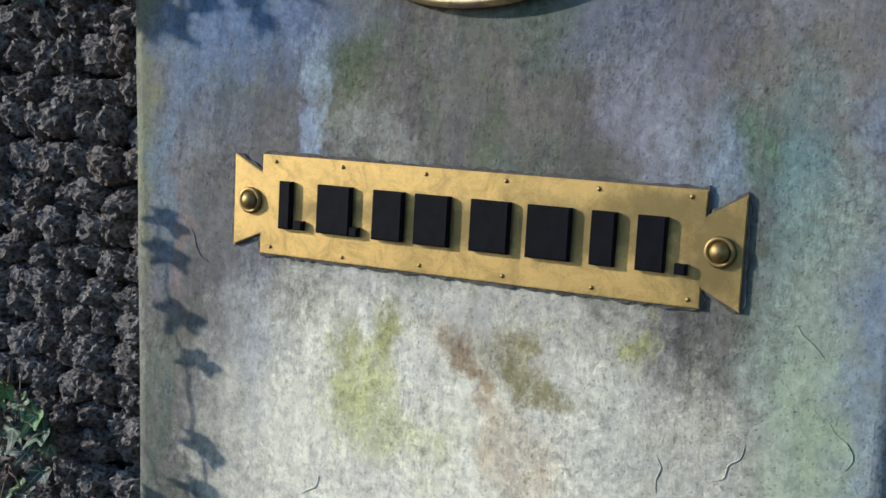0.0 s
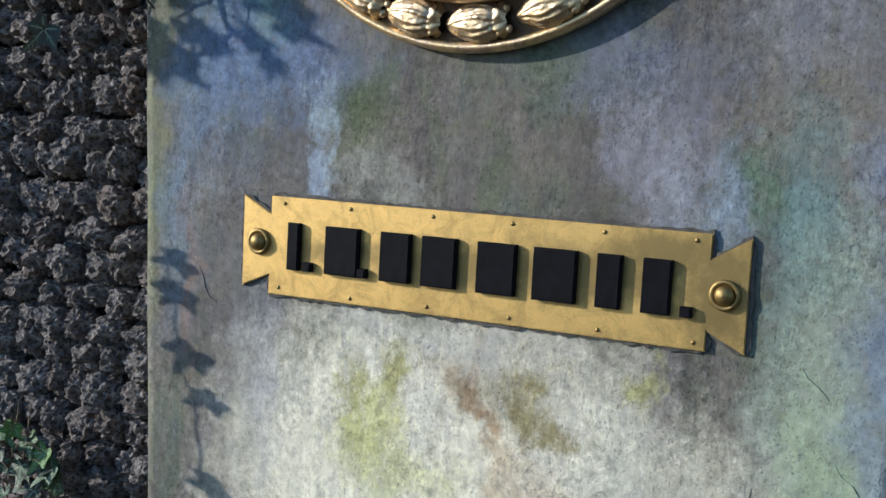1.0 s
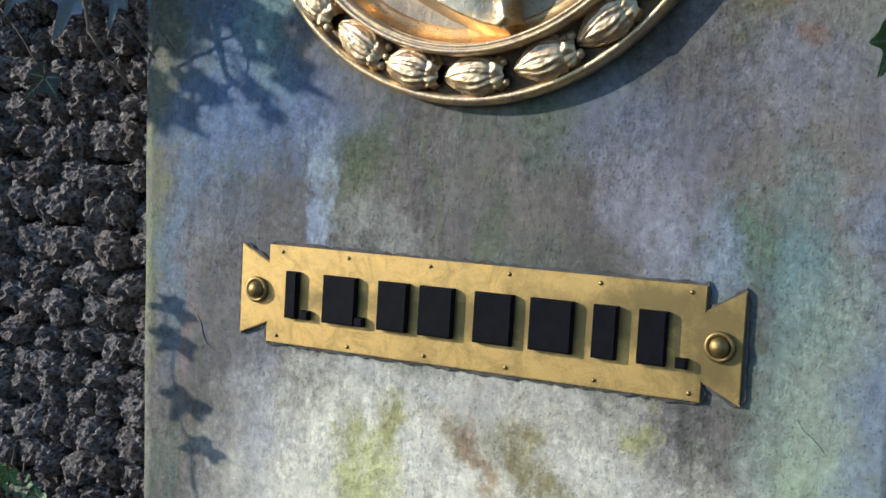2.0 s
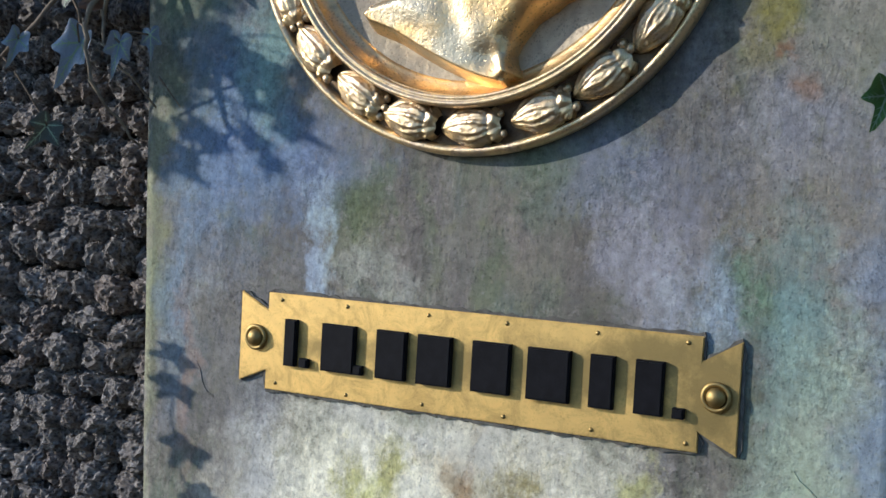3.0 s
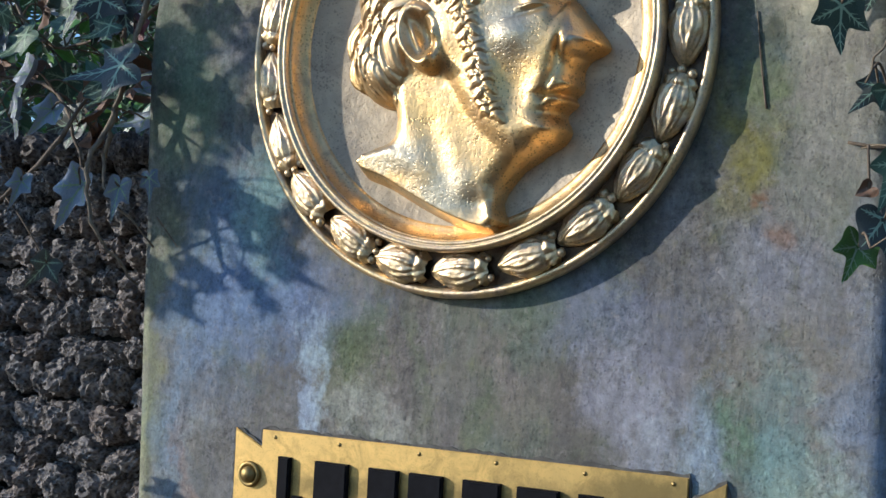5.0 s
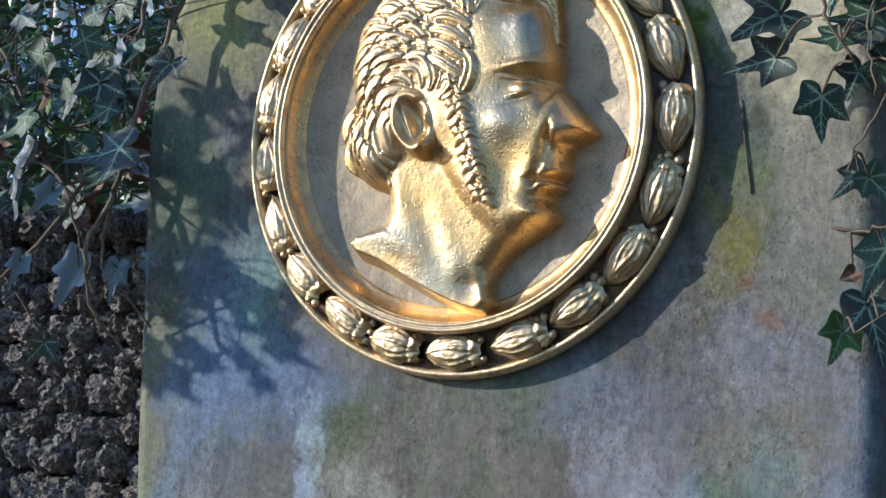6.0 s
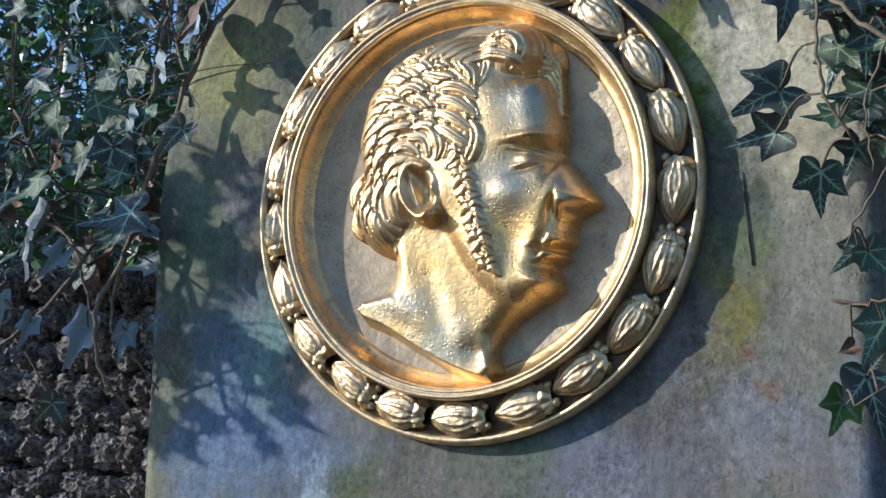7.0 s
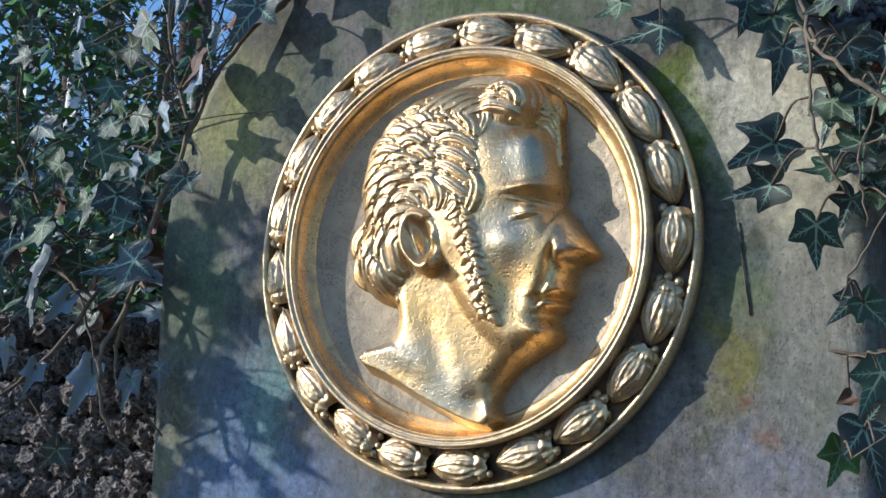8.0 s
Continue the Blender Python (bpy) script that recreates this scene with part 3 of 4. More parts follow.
def portrait_height(u, v):
    """Height of the relief over the disc, from rounded masses."""
    def swell(depth, width, high):
        t = np.clip(depth / width, 0, 1)
        return np.where(depth > 0, high * np.sqrt(np.clip(1 - (1 - t) ** 2, 0, 1)), -0.02)

    def egg(cx, cz, rx, rz):
        return (1 - np.hypot((u - cx) / rx, (v - cz) / rz)) * min(rx, rz)

    def dent(cx, cz, rx, rz, d, turn=0.0):
        a = math.radians(turn)
        p, q = (u - cx) * math.cos(a) + (v - cz) * math.sin(a), -(u - cx) * math.sin(a) + (v - cz) * math.cos(a)
        return d * np.exp(-(p / rx) ** 2 - (q / rz) ** 2)

    face, neck = inside_depth(u, v, FACE), inside_depth(u, v, NECK)
    over = v + 0.112 + 0.42 * (u + 0.092) - 0.9 * np.clip(u, 0, 1) ** 2 * 5
    flat = neck + 0.022 * np.clip(1 - over / 0.03, 0, 1) * np.clip((0.05 - u) / 0.015, 0, 1)
    slope = np.where((over < 0.012) & (neck < 0) & (neck > -0.012) & (u < 0.046), 0.027 * np.clip(1 + neck / 0.012, 0, 1), -0.02)
    masses = [swell(face, 0.03, 0.035), np.where(neck > 0, swell(flat, 0.022, 0.027), slope), swell(egg(-0.012, 0.055, 0.101, 0.101), 0.05, 0.037), swell(egg(-0.07, -0.014, 0.04, 0.045), 0.03, 0.032), swell(egg(0.05, 0.128, 0.032, 0.029), 0.02, 0.034), swell(egg(0.084, 0.122, 0.02, 0.022), 0.02, 0.014)]
    k = 420.0
    h = np.log(sum(np.exp(k * a) for a in masses)) / k
    solid = h > 0.002
    form = dent(0.08, 0.047, 0.024, 0.005, 0.0045, 6) + dent(0.085, 0.031, 0.017, 0.0095, -0.0105) + dent(0.08, 0.0275, 0.0105, 0.0055, 0.0085)
    form += dent(0.079, 0.0335, 0.014, 0.0018, 0.0042, -10) + dent(0.08, 0.0215, 0.012, 0.0016, 0.003, 8) + dent(0.077, 0.0375, 0.014, 0.0016, -0.002, -8) + dent(0.075, 0.0155, 0.014, 0.0028, -0.002, 14)
    form += dent(0.0985, 0.02, 0.005, 0.013, -0.005, -8) + dent(0.112, -0.014, 0.0085, 0.0075, 0.006) + dent(0.1015, -0.0155, 0.003, 0.0105, -0.0055, -14) + dent(0.119, -0.0225, 0.006, 0.0024, -0.005)
    form += dent(0.097, -0.037, 0.0035, 0.018, -0.0035, -22) + dent(0.107, -0.048, 0.011, 0.0045, 0.0035) + dent(0.104, -0.0545, 0.015, 0.0019, -0.007) + dent(0.103, -0.061, 0.0105, 0.0045, 0.0035) + dent(0.0885, -0.056, 0.004, 0.005, -0.004)
    form += dent(0.099, -0.0705, 0.012, 0.0042, -0.005) + dent(0.094, -0.085, 0.013, 0.011, 0.005) + dent(0.06, -0.004, 0.022, 0.016, 0.0045) + dent(0.066, -0.05, 0.018, 0.026, -0.004, 12) + dent(0.08, 0.08, 0.02, 0.026, 0.002)
    form += dent(-0.036, -0.088, 0.012, 0.045, 0.0012, 24) + dent(-0.008, -0.105, 0.012, 0.04, -0.0012, 26) + dent(0.012, -0.118, 0.011, 0.04, 0.0012, 24) + dent(0.03, -0.148, 0.014, 0.012, -0.004) + dent(0.048, -0.155, 0.006, 0.014, 0.0035) + dent(-0.05, -0.105, 0.03, 0.01, 0.002, -30)
    form += dent(0.031, -0.022, 0.011, 0.058, 0.004, 18)
    h = np.where(solid, h + 1.05 * form, h)
    base = h.copy()
    for line, wide, lift in hair_locks(random.Random(7)):
        xs, zs = [q[0] for q in line], [q[1] for q in line]
        i0, i1 = np.searchsorted(u[0], (min(xs) - wide, max(xs) + wide))
        j0, j1 = np.searchsorted(v[:, 0], (min(zs) - wide, max(zs) + wide))
        a, c = u[j0:j1, i0:i1], v[j0:j1, i0:i1]
        near, side, along = np.full(a.shape, 9.0), np.zeros(a.shape), np.zeros(a.shape)
        n = len(line) - 1
        for s in range(n):
            (x, z), (x1, z1) = line[s], line[s + 1]
            dx, dz = x1 - x, z1 - z
            ln = math.hypot(dx, dz) + 1e-9
            t = np.clip(((a - x) * dx + (c - z) * dz) / ln ** 2, 0, 1)
            d = np.hypot(a - x - t * dx, c - z - t * dz)
            closer = d < near
            near = np.where(closer, d, near)
            side = np.where(closer, ((c - z) * dx - (a - x) * dz) / ln, side)
            along = np.where(closer, (s + t) / n, along)
        half = wide * np.clip(np.sin(math.pi * np.clip(along * 0.9 + 0.06, 0, 1)), 0.05, 1) ** 0.4
        q = near / half
        body = lift * np.sqrt(np.clip(1 - q ** 2, 0, 1)) * (0.45 + 0.55 * np.sin(math.pi * (along * 0.8 + 0.15)))
        strand = 0.0006 * np.cos(side / half * 11) * np.clip(1.2 - q, 0, 1)
        top = np.maximum(base[j0:j1, i0:i1], 0.012) - 0.0015 + body + strand
        patch = h[j0:j1, i0:i1]
        h[j0:j1, i0:i1] = np.where((q < 1) & (top > patch - 0.0028), top, patch)
    # ear: a rolled rim round a deep hollow, with the lobe below
    w = math.radians(22)
    p, q = (u + 0.027) * math.cos(w) + (v + 0.001) * math.sin(w), -(u + 0.027) * math.sin(w) + (v + 0.001) * math.cos(w)
    wide = 0.0215 - 0.005 * np.clip(-q / 0.03, 0, 1)
    e = np.sqrt((p / wide) ** 2 + (q / 0.034) ** 2)
    rim = np.exp(-((e - 0.8) / 0.2) ** 2) * np.where((p > 0.006) & (q < 0.018), 0.35, 1.0)
    shell = 0.036 + 0.007 * rim - 0.0065 * np.exp(-((p - 0.003) / 0.0085) ** 2 - ((q - 0.001) / 0.016) ** 2) + 0.005 * np.exp(-((p + 0.005) / 0.0028) ** 2 - ((q - 0.004) / 0.015) ** 2) + 0.006 * np.exp(-((p - 0.002) / 0.009) ** 2 - ((q + 0.024) / 0.008) ** 2) + 0.005 * np.exp(-((p - 0.013) / 0.003) ** 2 - ((q + 0.002) / 0.006) ** 2)
    return np.where(e < 1.0, shell, h)


def portrait_mesh(x0, x1, z0, z1, step):
    us, vs = np.arange(x0, x1, step), np.arange(z0, z1, step)
    u, v = np.meshgrid(us, vs)
    h = portrait_height(u, v)
    # two passes of softening
    soft = h.copy()
    for _ in range(2):
        h = soft.copy()
        soft[1:-1, 1:-1] = (h[1:-1, 1:-1] * 4 + h[:-2, 1:-1] + h[2:, 1:-1] + h[1:-1, :-2] + h[1:-1, 2:]) / 8
    h = np.clip(np.where(soft > 0, soft * 1.12, soft), -0.003, None)
    rows, cols = h.shape
    verts = np.stack((u.ravel(), -h.ravel(), v.ravel()), 1)
    used, faces, inside = {}, [], h > -0.0025
    for j in range(rows - 1):
        for i in range(cols - 1):
            if inside[j, i] or inside[j, i + 1] or inside[j + 1, i] or inside[j + 1, i + 1]:
                a = j * cols + i
                faces.append([used.setdefault(q, len(used)) for q in (a, a + 1, a + cols + 1, a + cols)])
    return mesh_of("portrait_relief", [verts[q] for q in used], faces, [GILT_FACE])


def build_medallion():
    m = thing("portrait_medallion", "round gilt bronze medallion with a portrait relief in a bud wreath", "medallion", (MX, -0.001, MZ))
    rim = [(0.2205, 0.001), (0.2305, 0.001), (0.2318, -0.005), (0.2312, -0.011), (0.2285, -0.015), (0.2255, -0.015), (0.223, -0.011), (0.222, -0.005)]
    part("outer_rim", mesh_of("outer_rim", *lathe(rim, 160, True), [GILT_WORN]), m)
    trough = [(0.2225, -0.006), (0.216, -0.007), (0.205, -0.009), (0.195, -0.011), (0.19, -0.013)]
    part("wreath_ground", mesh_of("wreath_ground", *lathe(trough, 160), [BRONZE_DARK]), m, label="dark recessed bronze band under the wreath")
    ridge = [(0.1905, -0.008), (0.1915, -0.024), (0.1905, -0.03), (0.1885, -0.032), (0.1865, -0.0308), (0.1855, -0.0285), (0.1845, -0.0298), (0.183, -0.0302), (0.1815, -0.0285), (0.181, -0.024), (0.181, -0.002)]
    part("inner_rim", mesh_of("inner_rim", *lathe(ridge, 160, True), [GILT_WORN]), m)
    inner = [(0.1813, -0.0255), (0.1797, -0.0205), (0.1768, -0.0158), (0.173, -0.012), (0.1695, -0.0104), (0.1665, -0.0096), (0.1665, 0.0), (0.1813, 0.0)]
    part("hollow_moulding", mesh_of("hollow_moulding", *lathe(inner, 160, True), [GILT]), m, label="bright gilt hollow moulding")
    disc = [(0.0005, -0.002), (0.05, -0.002), (0.1, -0.0022), (0.122, -0.0028), (0.14, -0.0044), (0.155, -0.0068), (0.168, -0.0096)]
    part("disc", mesh_of("disc", *lathe(disc, 120), [DISC]), m, label="dull pitted bronze background")
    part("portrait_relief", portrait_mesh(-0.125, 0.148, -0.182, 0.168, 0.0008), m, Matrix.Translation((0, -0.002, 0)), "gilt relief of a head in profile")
    buds, berry = [bud_mesh(k) for k in range(4)], berry_mesh()
    rng = random.Random(3)
    count = 21
    for i in range(count):
        w = -87 + 360 / count * i
        a = radians(w + rng.uniform(-0.8, 0.8))
        r = 0.2065 + rng.uniform(-0.001, 0.001)
        # clockwise growth: foot first, tip ahead
        mm = pose(r * math.cos(a), -0.0115, r * math.sin(a)) @ pose(0, 0, 0, 0, -math.degrees(a) + 90 + rng.uniform(-4, 4), 0)
        mm = mm @ Matrix.Diagonal((1.06, rng.uniform(1.0, 1.15), rng.uniform(0.97, 1.06), 1))
        part("bud", buds[i % 4 if i % 5 else (i + 2) % 4], m, mm)
        b = a + radians(8.3)
        for k, dr in enumerate((-0.008, 0.0, 0.009)):
            if rng.random() < 0.8:
                s = rng.uniform(0.75, 1.15)
                part("berry", berry, m, pose((r + dr) * math.cos(b + 0.012 * (k % 2)), -0.0148 - 0.002 * (k == 1), (r + dr) * math.sin(b + 0.012 * (k % 2))) @ Matrix.Scale(s, 4))


build_medallion()


# ---- name plate ----
def build_nameplate():
    p = thing("nameplate", "brass swallow-tailed nameplate with raised black bars", "nameplate", (0.0, -0.001, 1.05))
    x0, x1, z0, z1 = -0.195, 0.2265, -0.0475, 0.045
    out = [(x0, z0), (x1, z0), (x1, z0 + 0.016), (x1 + 0.031, z0 + 0.001), (x1 + 0.031, z1 - 0.001), (x1, z1 - 0.0195), (x1, z1), (x0, z1), (x0, z1 - 0.017), (x0 - 0.032, z1 - 0.001), (x0 - 0.031, z0 + 0.005), (x0, z0 + 0.018)]
    bm = bmesh.new()
    f = bm.faces.new([bm.verts.new((x, 0.0, z)) for x, z in out])
    ex = bmesh.ops.extrude_face_region(bm, geom=[f])
    for v in ex["geom"]:
        if isinstance(v, bmesh.types.BMVert):
            v.co.y = -0.0025
    bmesh.ops.recalc_face_normals(bm, faces=bm.faces)
    bmesh.ops.bevel(bm, geom=[e for e in bm.edges if all(v.co.y < -0.002 for v in e.verts)], offset=0.0008, segments=2, affect="EDGES")
    part("plate", bm_mesh("plate", bm, [BRASS]), p, Matrix.Translation((0, -0.0008, 0)))
    rng = random.Random(6)
    bm = bmesh.new()
    ring = []
    for k in range(len(out)):
        a, c = Vector(out[k]), Vector(out[(k + 1) % len(out)])
        steps = max(2, int((c - a).length / 0.006))
        for q in range(steps):
            w = a + (c - a) * q / steps
            side = Vector((c.y - a.y, a.x - c.x)).normalized() * (0.001 + 0.003 * rng.random())
            ring.append(bm.verts.new((w.x + side.x, 0.0008, w.y + side.y)))
    f = bm.faces.new(ring)
    ex = bmesh.ops.extrude_face_region(bm, geom=[f])
    for v in ex["geom"]:
        if isinstance(v, bmesh.types.BMVert):
            v.co.y = -0.0012
    bmesh.ops.recalc_face_normals(bm, faces=bm.faces)
    part("mortar_bed", bm_mesh("mortar_bed", bm, [BED]), p, label="dirty mortar bed round the plate")

    def block(a, c, lo, hi):
        bm = bmesh.new()
        bmesh.ops.create_cube(bm, size=1)
        bmesh.ops.scale(bm, vec=(c - a, 0.0065, hi - lo), verts=bm.verts)
        bmesh.ops.bevel(bm, geom=[e for e in bm.edges if all(v.co.y < 0 for v in e.verts)], offset=0.0012, segments=2, affect="EDGES")
        return bm_mesh("bar", bm, [BLACK])

    for a, c in ((-0.173, -0.157), (-0.134, -0.0895), (-0.0745, -0.0365), (-0.0325, 0.0095), (0.0215, 0.0665), (0.0735, 0.1215), (0.132, 0.158), (0.1705, 0.2)):
        part("bar", block(a * 0.9 + c * 0.1, c * 0.9 + a * 0.1, -0.0222, 0.0218), p, pose((a + c) / 2, -0.0062, -0.0002))
    for a in (-0.154, -0.0945, 0.2055):
        part("bar", block(a, a + 0.0095, -0.022, -0.0135), p, pose(a + 0.00475, -0.0062, -0.0178))
    washer = mesh_of("washer", *lathe([(0.0075, 0.0), (0.0122, 0.0), (0.0125, -0.0025), (0.0115, -0.0042), (0.0095, -0.0042), (0.0085, -0.003)], 32, True), [BRASS])
    head = mesh_of("rivet_head", *lathe([(0.0002, -0.0095), (0.003, -0.0091), (0.0055, -0.0078), (0.0073, -0.0055), (0.0082, -0.003), (0.0084, 0.0)], 28), [BRASS])
    for x, z in ((-0.2065, 0.001), (0.2395, -0.0015)):
        r = part("rivet", head, p, pose(x, -0.0032, z))
        part("washer", washer, r)
    pin = mesh_of("pin", *lathe([(0.0002, -0.0012), (0.0012, -0.001), (0.002, 0.0)], 12), [BRASS])
    rng = random.Random(2)
    for i in range(6):
        part("pin", pin, p, pose(x0 + 0.012 + i * 0.08, -0.0034, z0 + 0.006 + rng.uniform(-0.001, 0.001)))
        part("pin", pin, p, pose(x0 + 0.012 + i * 0.08 + rng.uniform(-0.004, 0.004), -0.0034, z1 - 0.006))


build_nameplate()


# ---- ivy ----
def leaf_mesh(name, mats, seed, lobes=5, curl=1.0):
    """A lobed leaf about 1 long with its stalk end at the origin, tip along -z, facing -y; raised veins as narrow strips."""
    rng = random.Random(seed)
    if lobes == 5:
        tips = [(-125, 0.42), (-58, 0.6), (0, 1.0), (58, 0.6), (125, 0.42)]
    else:
        tips = [(-105, 0.5), (0, 0.9), (105, 0.5)]
    tips = [(a + rng.uniform(-7, 7), r * rng.uniform(0.9, 1.1)) for a, r in tips]
    notch = 0.34 if lobes == 5 else 0.42

    def radius(w):
        if w < tips[0][0] or w > tips[-1][0]:
            d = (abs(w) - abs(tips[0][0] if w < 0 else tips[-1][0])) / (180 - abs(tips[0][0] if w < 0 else tips[-1][0]))
            return (tips[0][1] if w < 0 else tips[-1][1]) * (1 - d) ** 0.7 + 0.06 * d
        for (a, r), (c, s) in zip(tips, tips[1:]):
            if a <= w <= c:
                t = (w - a) / (c - a)
                base = r * (1 - t) + s * t
                return base * (1 - (1 - notch / max(base, 0.01) * 1.12) * (math.sin(math.pi * t) ** 0.8)) if base > notch else base

    cup, twist, wave = rng.uniform(-0.15, 0.35) * curl, rng.uniform(-0.25, 0.25) * curl, rng.uniform(0, 6)

    def lift(x, z):
        fold = 0.22 * curl * abs(x)
        return -(cup * (x * x + (z + 0.3) ** 2) * 0.6) - fold * 0.5 + twist * x * z + 0.035 * math.sin(9 * x + wave) * curl + 0.03 * math.sin(7 * z + wave)

    verts, faces, index = [(0, 0, 0)], [], []
    n, rings = 56, 9
    for j in range(1, rings + 1):
        for i in range(n):
            w = -180 + 360 * i / n
            r = radius(w) * j / rings
            x, z = r * math.sin(math.radians(w)), -r * math.cos(math.radians(w))
            verts.append((x, lift(x, z), z))
    for i in range(n):
        k = (i + 1) % n
        faces.append((0, 1 + i, 1 + k))
        for j in range(rings - 1):
            faces.append((1 + j * n + i, 1 + (j + 1) * n + i, 1 + (j + 1) * n + k, 1 + j * n + k))
    index += [0] * len(faces)

    def vein(a, c, wide):
        steps = 7
        o = len(verts)
        d = Vector((c[0] - a[0], c[1] - a[1])).normalized()
        for s in range(steps + 1):
            t = s / steps
            x, z = a[0] + (c[0] - a[0]) * t, a[1] + (c[1] - a[1]) * t
            e = wide * (1 - 0.8 * t)
            for q in (-e, e):
                verts.append((x - d.y * q, lift(x - d.y * q, z + d.x * q) - 0.008, z + d.x * q))
        for s in range(steps):
            faces.append((o + 2 * s, o + 2 * s + 1, o + 2 * s + 3, o + 2 * s + 2))
            index.append(1)

    for a, r in tips:
        w = math.radians(a)
        end = (0.9 * r * math.sin(w), -0.9 * r * math.cos(w))
        vein((0, 0), end, 0.024)
        for t in (0.3, 0.5, 0.68):
            for sgn in (-1, 1):
                c = w + sgn * 0.62
                o = (end[0] * t, end[1] * t)
                ln = 0.24 * r * (1.25 - t)
                vein(o, (o[0] + ln * math.sin(c), o[1] - ln * math.cos(c)), 0.011)
    return mesh_of(name, verts, faces, mats, True, index)


LEAVES = {
    "green": [leaf_mesh("leaf", [LEAF, VEIN], s) for s in (1, 2, 3)],
    "dark": [leaf_mesh("leaf", [LEAF_DARK, VEIN_DARK], s) for s in (4, 5, 6)] + [leaf_mesh("leaf", [LEAF_DARK, VEIN], 14)],
    "pale": [leaf_mesh("leaf", [LEAF_SKY_SHEEN, VEIN], s, 5, 1.5) for s in (7, 8)] + [leaf_mesh("leaf", [LEAF_SKY_SHEEN, VEIN], 15, 5, 2.0)],
    "red": [leaf_mesh("leaf", [LEAF_RED, LEAF_DRY], 9)],
    "dry": [leaf_mesh("leaf", [LEAF_DRY, STEM], s, 3, 2.4) for s in (10, 11)],
    "fresh": [leaf_mesh("leaf", [LEAF_FRESH, VEIN], s, 5, 1.0) for s in (12, 13)],
}


def ivy(label, stems, leaves, rng, pale=False, group="ivy vines", stalks=True):
    """A vine: woody stems, each a line of points and its two radii, and leaves (x, y, z, size, kind, spin, yaw, pitch)."""
    base = Vector(stems[0][0][0])
    v = thing("ivy_vine", label, "ivy", base, group)
    lines = []
    for pts, r0, r1 in stems:
        line = smooth_line(pts, 6)
        line = [p + Vector((rng.uniform(-1, 1), rng.uniform(-1, 1), rng.uniform(-1, 1))) * 0.0025 for p in line]
        lines += line
        n = len(line)
        vs, fs = tube([p - base for p in line], [r0 + (r1 - r0) * i / (n - 1) for i in range(n)], 8, 0.6, rng)
        part("stem", mesh_of("stem", vs, fs, [STEM_PALE if pale else STEM]), v)
    for x, y, z, size, kind, spin, yaw, pitch in leaves:
        p = Vector((x, y, z))
        m = pose(*(p - base), 0, 0, yaw) @ pose(0, 0, 0, pitch, 0, 0) @ pose(0, 0, 0, 0, spin, 0)
        size *= 0.82
        if kind == "pale":
            size *= 0.85
        # the blade hangs from its middle
        m = m @ Matrix.Translation((0, 0, 0.3 * size)) @ Matrix.Diagonal((size * (0.7 if kind == "pale" else 1.0), size, size, 1))
        lf = part("leaf", rng.choice(LEAVES[kind]), v, m, {"red": "red-veined ivy leaf", "dry": "withered brown leaf"}.get(kind, ""))
        root = m.translation + base
        near = min(lines, key=lambda q: (q - root).length)
        if stalks and (near - root).length < 0.16:
            mid = (near + root) / 2 + Vector((0, -0.006, 0.01))
            line = smooth_line([near, mid, root], 4)
            vs, fs = tube([q - base for q in line], [0.0011] * len(line), 5)
            part("leaf_stalk", mesh_of("leaf_stalk", vs, fs, [STEM]), v)
    return v


def scatter(rng, count, box, size, kinds, spin=70, yaw=(-60, 40), pitch=(-50, 25)):
    out = []
    for _ in range(count):
        out.append((*(rng.uniform(a, c) for a, c in box), rng.uniform(*size), rng.choice(kinds), rng.uniform(-spin, spin), rng.uniform(*yaw), rng.uniform(*pitch)))
    return out


